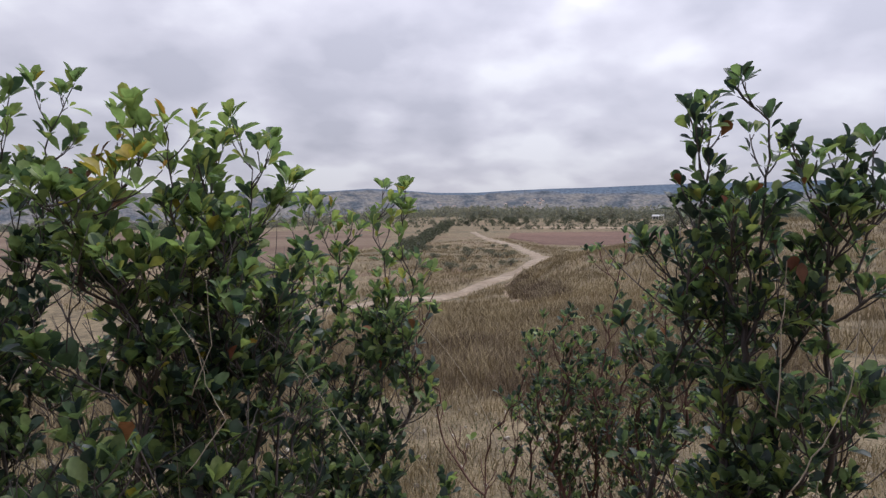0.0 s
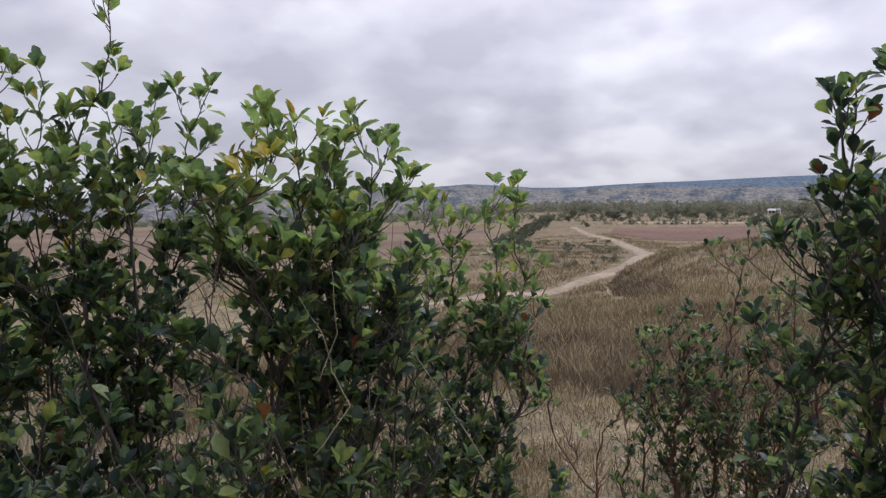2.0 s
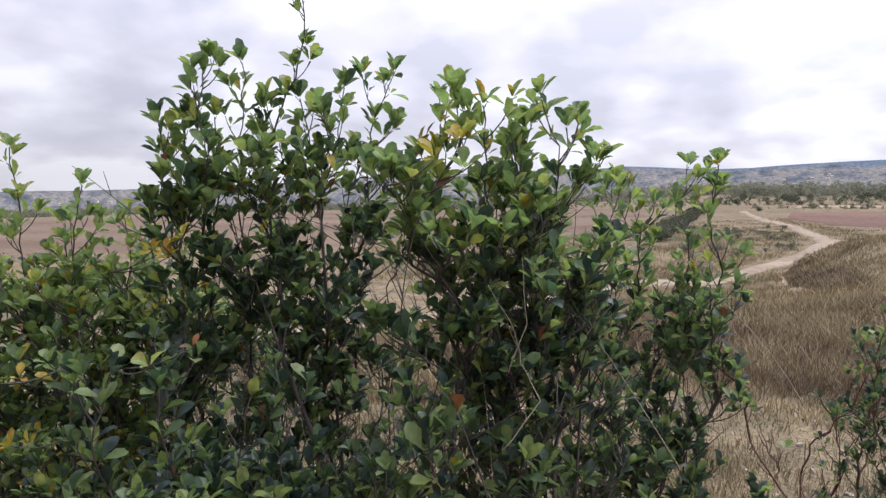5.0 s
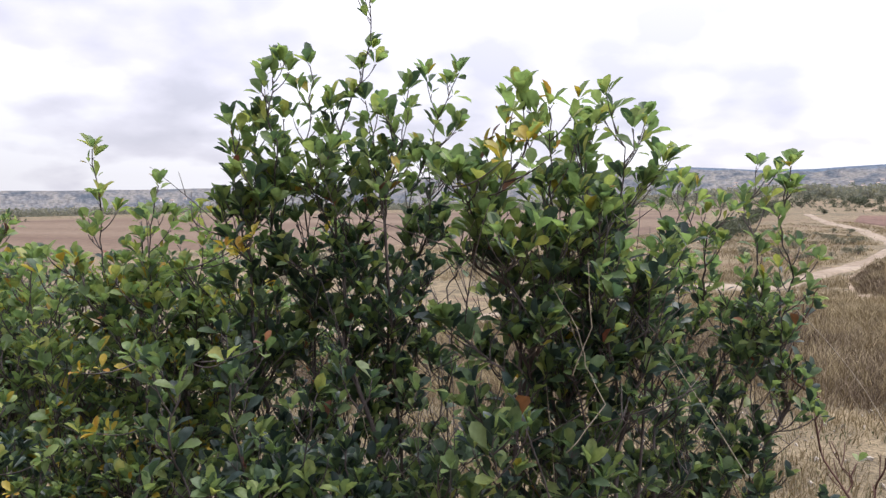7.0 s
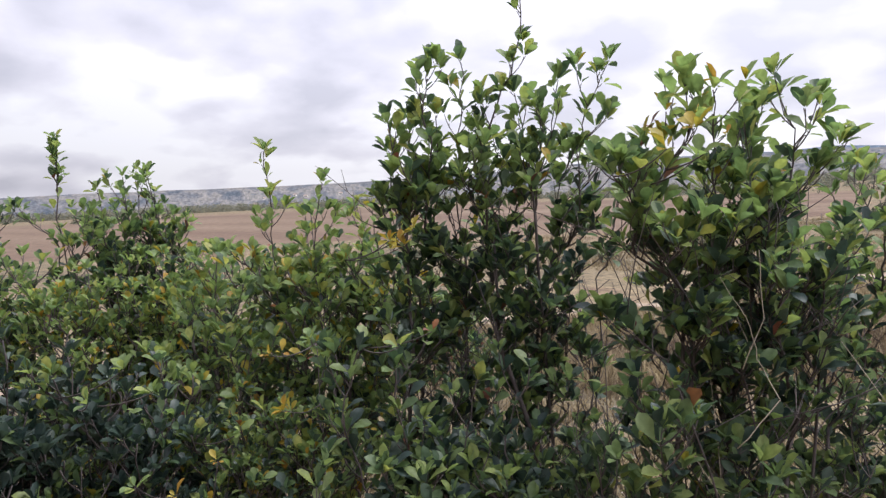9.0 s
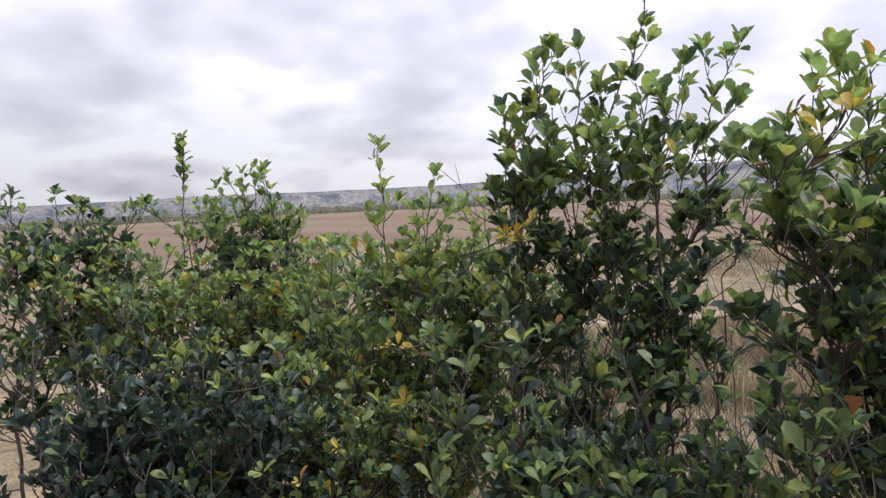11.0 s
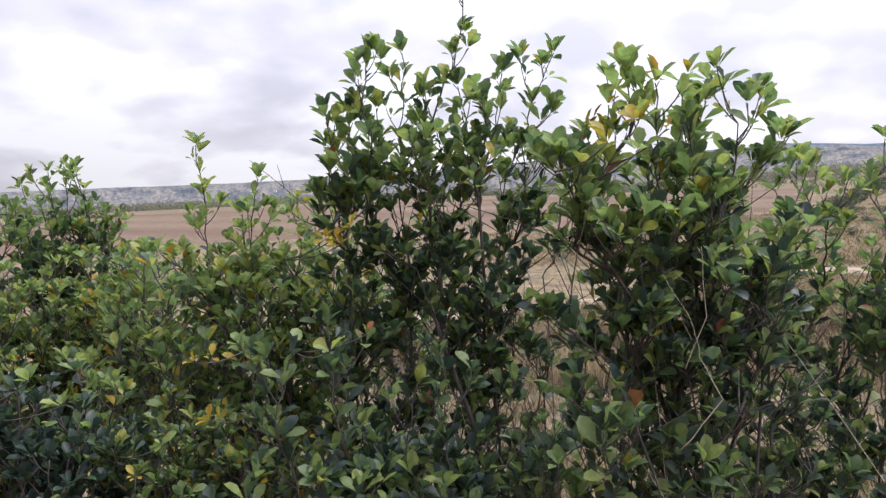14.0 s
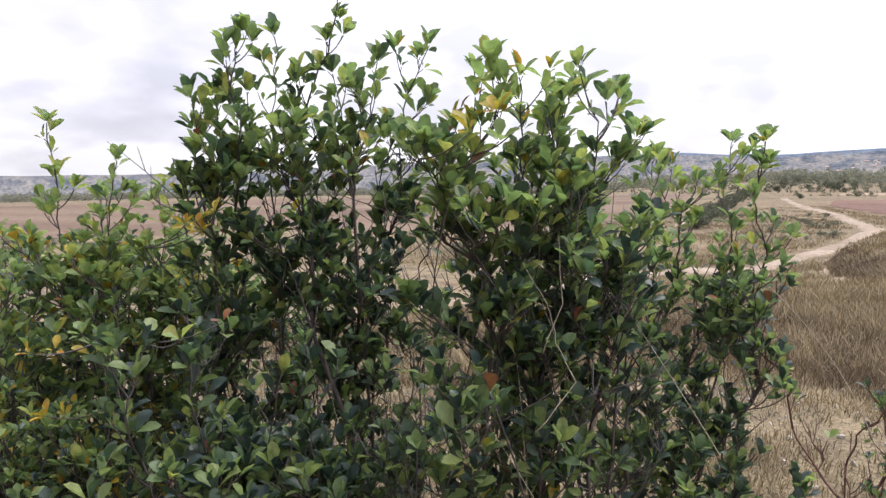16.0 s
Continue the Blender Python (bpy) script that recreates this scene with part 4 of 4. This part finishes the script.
def clear_of(points, gap):
    """Whether a place is further than gap from a line of (azimuth, distance)."""
    p = np.array([(r * math.sin(radians(a)), r * math.cos(radians(a))) for a, r in points])
    d, length = np.diff(p, axis=0), np.linalg.norm(np.diff(p, axis=0), axis=1) ** 2

    def test(x, y):
        u = np.clip(((x - p[:-1, 0]) * d[:, 0] + (y - p[:-1, 1]) * d[:, 1]) / length, 0, 1)
        return np.min(np.hypot(p[:-1, 0] + u * d[:, 0] - x, p[:-1, 1] + u * d[:, 1] - y)) > gap

    return test


ROAD_CLEAR, PATH_CLEAR = clear_of(ROAD_LINE, 1.15), clear_of(PATH_LINE, 0.3)


def off_road(az, r, x, y, rng):
    edge = np.interp(az, [-75, -45, -27, -18.2, -11.5, -4, 0.5, 5.7, 9, 40], [11, 15, 20, 23, 28, 31.5, 34, 43, 52, 52])
    return r < edge and ROAD_CLEAR(x, y) and PATH_CLEAR(x, y)


def patchy(az, r, x, y, rng):
    return rng.random_sample() < 0.5 + 0.5 * float(wave(x, y, 1.6, 12))


def russet(az, r, x, y, rng):
    k = float(smooth((r - 4.2) / 4.5) * smooth((22 - r) / 12)) + 0.35 * float(wave(x, y, 3.0, 13))
    return rng.random_sample() < k and off_road(az, r, x, y, rng)


def straw(az, r, x, y, rng):
    k = 0.25 + float(smooth((r - 8) / 14)) + 0.3 * float(wave(x, y, 4.0, 14))
    return rng.random_sample() < k and off_road(az, r, x, y, rng)


def plain_grass(az, r, x, y, rng):
    return rng.random_sample() < 0.45 + 0.55 * float(wave(x, y, 11, 15)) and ROAD_CLEAR(x, y) and off_field(az, r)


def off_field(az, r):
    return r < np.interp(az, [-40, -14, -5, 5, 8.6, 26], [60, 60, 86, 118, 90, 94])


def bank(az, r, x, y, rng):
    return 14 < r < 44 and PATH_CLEAR(x, y) and not BANK_CLEAR(x - 0.55, y)


BANK_CLEAR = clear_of(PATH_LINE, 0.75)
grass("grass_near", spots(9000, -70, 36, 2.2, 6.8, 21, patchy), 0.10, GRASS, "short pale dry grass behind the hedge", 31, 6)
grass("weeds_near", spots(1500, -70, 36, 2.2, 5.0, 25, patchy), 0.07, WEEDS, "low grey-green weeds in the dry grass", 35, 6)
grass("grass_russet", spots(12000, -40, 30, 4.8, 22, 22, russet), 0.20, GRASS_RED, "russet seeding grass on the slope", 32, 8)
grass("grass_slope", spots(12000, -45, 36, 6, 50, 23, straw), 0.30, GRASS, "straw-coloured dry grass on slope and knoll", 33, 8)
# dark grass beside the path stands in for the shadow of its cut bank
grass("grass_bank_shade", spots(1200, 3, 15, 14, 44, 26, bank), 0.34, GRASS_RED, "dark russet grass standing for the shaded bank beside the path", 36, 8)
grass("grass_plain", spots(9000, -30, 24, 36, 120, 24, plain_grass), 0.26, GRASS, "thin dry grass across the valley floor", 34, 6)


# ---- loose stones between hedge and slope ----
def stones(seed, count):
    rng = random.Random(seed)
    bm = bmesh.new()
    for _ in range(count):
        az, r = rng.uniform(-60, 34), rng.uniform(2.6, 5.6)
        x, y = r * math.sin(radians(az)), r * math.cos(radians(az))
        s = rng.uniform(0.006, 0.028)
        m = Matrix.LocRotScale((x, y, float(ground_z(x, y)) + s * 0.2), Euler((rng.uniform(0, 6), rng.uniform(0, 6), rng.uniform(0, 6))), (s, s * rng.uniform(0.6, 1), s * rng.uniform(0.4, 0.7)))
        made = bmesh.ops.create_icosphere(bm, subdivisions=1, radius=1.0, matrix=m)
        for q in made["verts"]:
            q.co += Vector((rng.gauss(0, 0.1), rng.gauss(0, 0.1), rng.gauss(0, 0.1))) * s
    me = bpy.data.meshes.new("stones")
    bm.to_mesh(me)
    bm.free()
    me.materials.append(STONE)
    return tagged(new("stones", me), "scattered pale limestone chips on dry ground", "stones", kind="stuff")


stones(41, 420)


# ---- far vegetation ----
def clumps(rng, verts, faces, at, rx, rz, count, size, thin_top=1.0):
    """A crown of small leaf clumps round at."""
    for _ in range(count):
        a, b, q = rng.uniform(0, 6.28), rng.uniform(-1, 1), rng.uniform(0.3, 1.0) ** 0.5
        c = math.sqrt(1 - b * b)
        p = Vector((at[0] + rx * q * c * math.cos(a), at[1] + rx * q * c * math.sin(a), at[2] + rz * q * b))
        u = Vector((rng.gauss(0, 1), rng.gauss(0, 1), rng.gauss(0, 1))).normalized() * size * rng.uniform(0.6, 1.4)
        w = u.cross(Vector((rng.gauss(0, 1), rng.gauss(0, 1), rng.gauss(0, 1)))).normalized() * size * rng.uniform(0.5, 1.1)
        k = len(verts)
        verts += [p - u, p + w * 0.6, p + u, p - w * 0.7]
        faces += [(k, k + 1, k + 2, k + 3)]


def bush(seed, az, r, h, mat=None, label="dark rounded bush on the dry slope"):
    rng = random.Random(seed)
    x, y = r * math.sin(radians(az)), r * math.cos(radians(az))
    z = float(ground_z(x, y))
    thing = tagged(new("bush"), label, "bush", "bushes in the valley")
    thing.location = (x, y, z)
    sv, sf = [], []
    for _ in range(5):
        tip = Vector((x + rng.gauss(0, h * 0.3), y + rng.gauss(0, h * 0.3), z + h * rng.uniform(0.5, 0.85)))
        tube(sv, sf, [Vector((x, y, z - 0.05)), Vector((x, y, z)).lerp(tip, 0.5), tip], 0.03 * h, 0.01 * h, 4)
    part("brushwood", sv, sf, BARK, thing)
    verts, faces = [], []
    for _ in range(6):
        o = (x + rng.gauss(0, h * 0.32), y + rng.gauss(0, h * 0.32), z + h * rng.uniform(0.32, 0.68))
        clumps(rng, verts, faces, o, h * 0.36, h * 0.3, 70, h * 0.075)
    part("crown", verts, faces, mat or SCRUB, thing)
    return thing


rng = random.Random(77)
for k in range(30):   # the dark line along the farm track
    u = k / 29
    r = 58 + 130 * u ** 1.5
    bush(100 + k, np.interp(r, [56, 80, 115, 170, 260], [-3.9, -2.4, -1.0, 0.1, 0.9]) + rng.uniform(-0.25, 0.25), r, rng.uniform(1.0, 1.5) + 1.2 * u)
for k in range(40):   # grey-green shrubs between road and track
    bush(140 + k, rng.uniform(-1.8, 6.0), rng.uniform(47, 86), rng.uniform(0.3, 0.75), SAGE, "grey-green low bush in dry grass")
for k in range(30):   # hedgerow bushes past the ploughed field
    bush(170 + k, rng.uniform(2, 24), rng.uniform(150, 300), rng.uniform(1.2, 3.2))
for k in range(10):   # below the western slope
    bush(210 + k, rng.uniform(-60, -14), rng.uniform(36, 58), rng.uniform(0.8, 1.8), SAGE, "grey-green low bush in dry grass")


def wood(name, seed, count, az0, az1, r0, r1, h0, h1, mat, label):
    rng = random.Random(seed)
    verts, faces = [], []
    for _ in range(count):
        az, r = rng.uniform(az0, az1), rng.uniform(r0, r1)
        x, y = r * math.sin(radians(az)), r * math.cos(radians(az))
        z, h = float(ground_z(x, y)), h0 + (h1 - h0) * rng.random() ** 1.6
        tube(verts, faces, [(x, y, z - 0.2), (x, y, z + h * 0.4)], 0.025 * h, 0.015 * h, 4)
        clumps(rng, verts, faces, (x, y, z + h * 0.58), h * rng.uniform(0.3, 0.46), h * 0.42, 34, h * 0.11)
        clumps(rng, verts, faces, (x + rng.gauss(0, h * 0.2), y, z + h * 0.34), h * 0.42, h * 0.3, 20, h * 0.11)
        clumps(rng, verts, faces, (x + rng.gauss(0, h * 0.5), y, z + h * 0.12), h * 0.7, h * 0.16, 16, h * 0.12)
    me = mesh_from(verts, faces, name, False)
    me.materials.append(mat)
    return tagged(new(name, me), label, "woodland", kind="stuff")


wood("grove", 51, 60, -66.5, -58.7, 184, 196, 0.9, 2.6, SCRUB, "dark grove of trees at the field's edge")
wood("scrub_plain", 54, 170, -12, 32, 185, 330, 0.6, 2.0, SCRUB, "scattered dark scrub on the dry plain")
wood("hedgerow", 55, 120, -3, 33, 230, 260, 1.2, 2.6, SCRUB, "low dark hedgerow across the plain")
wood("hedgerow_low", 58, 90, 3, 32, 168, 176, 0.5, 1.5, SCRUB, "broken line of dark bushes along a field edge")
wood("hedgerow_far", 59, 130, -6, 33, 198, 206, 0.6, 1.9, SCRUB, "uneven dark hedge between dry fields")
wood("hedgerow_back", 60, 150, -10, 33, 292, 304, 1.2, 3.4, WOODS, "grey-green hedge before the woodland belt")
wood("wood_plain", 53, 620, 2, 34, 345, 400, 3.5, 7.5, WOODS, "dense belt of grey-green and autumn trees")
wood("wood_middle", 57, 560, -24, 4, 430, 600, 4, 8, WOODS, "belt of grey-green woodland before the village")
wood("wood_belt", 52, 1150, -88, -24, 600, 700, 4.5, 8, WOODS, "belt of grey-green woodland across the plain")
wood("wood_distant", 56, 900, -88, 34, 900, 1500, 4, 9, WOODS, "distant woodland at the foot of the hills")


# ---- buildings on the plain ----
def house(seed, az, r, wide, deep, high, roof_mat, label, name="house"):
    rng = random.Random(seed)
    x, y = r * math.sin(radians(az)), r * math.cos(radians(az))
    thing = tagged(new(name), label, name, "far buildings")
    thing.location = (x, y, float(ground_z(x, y)))
    thing.rotation_euler[2] = radians(rng.uniform(-25, 25) - az)

    def piece(nm, bm, mat, label=""):
        me = bpy.data.meshes.new(nm)
        bm.to_mesh(me)
        bm.free()
        me.materials.append(mat)
        ob = new(nm, me)
        ob.parent = thing
        return tagged(ob, label)

    bm = bmesh.new()
    bmesh.ops.create_cube(bm, size=1, matrix=Matrix.LocRotScale((0, 0, high / 2 - 0.5), None, (wide, deep, high + 1)))
    piece("wall", bm, WHITEWASH)
    bm = bmesh.new()
    o, rise = 0.4, deep * 0.3
    a = [bm.verts.new(c) for c in ((-wide / 2 - o, -deep / 2 - o, high), (wide / 2 + o, -deep / 2 - o, high), (wide / 2 + o, deep / 2 + o, high), (-wide / 2 - o, deep / 2 + o, high), (-wide / 2 - o, 0, high + rise), (wide / 2 + o, 0, high + rise))]
    for q in ((0, 1, 5, 4), (2, 3, 4, 5), (0, 4, 3), (1, 2, 5), (0, 3, 2, 1)):
        bm.faces.new([a[i] for i in q])
    piece("roof", bm, roof_mat)
    for k in range(3):
        bm = bmesh.new()
        bmesh.ops.create_cube(bm, size=1, matrix=Matrix.LocRotScale((wide * (k - 1) * 0.3, -deep / 2, high * 0.55), None, (1.1, 0.12, 1.3)))
        piece("window", bm, DARK_GLASS)
    return thing


house(1, 18.1, 338, 4.6, 3, 1.5, METAL_ROOF, "long white farm building with pale metal roof", "barn")
for k in range(26):
    house(10 + k, rng.uniform(-4, 9), rng.uniform(1300, 2000), rng.uniform(5, 9), 6, rng.uniform(3, 4.5), TILE, "small white village house with tiled roof")
for k in range(8):
    house(40 + k, rng.uniform(-53, -44), rng.uniform(1200, 1800), rng.uniform(5, 10), 6, rng.uniform(3, 4.5), TILE, "small white village house with tiled roof")
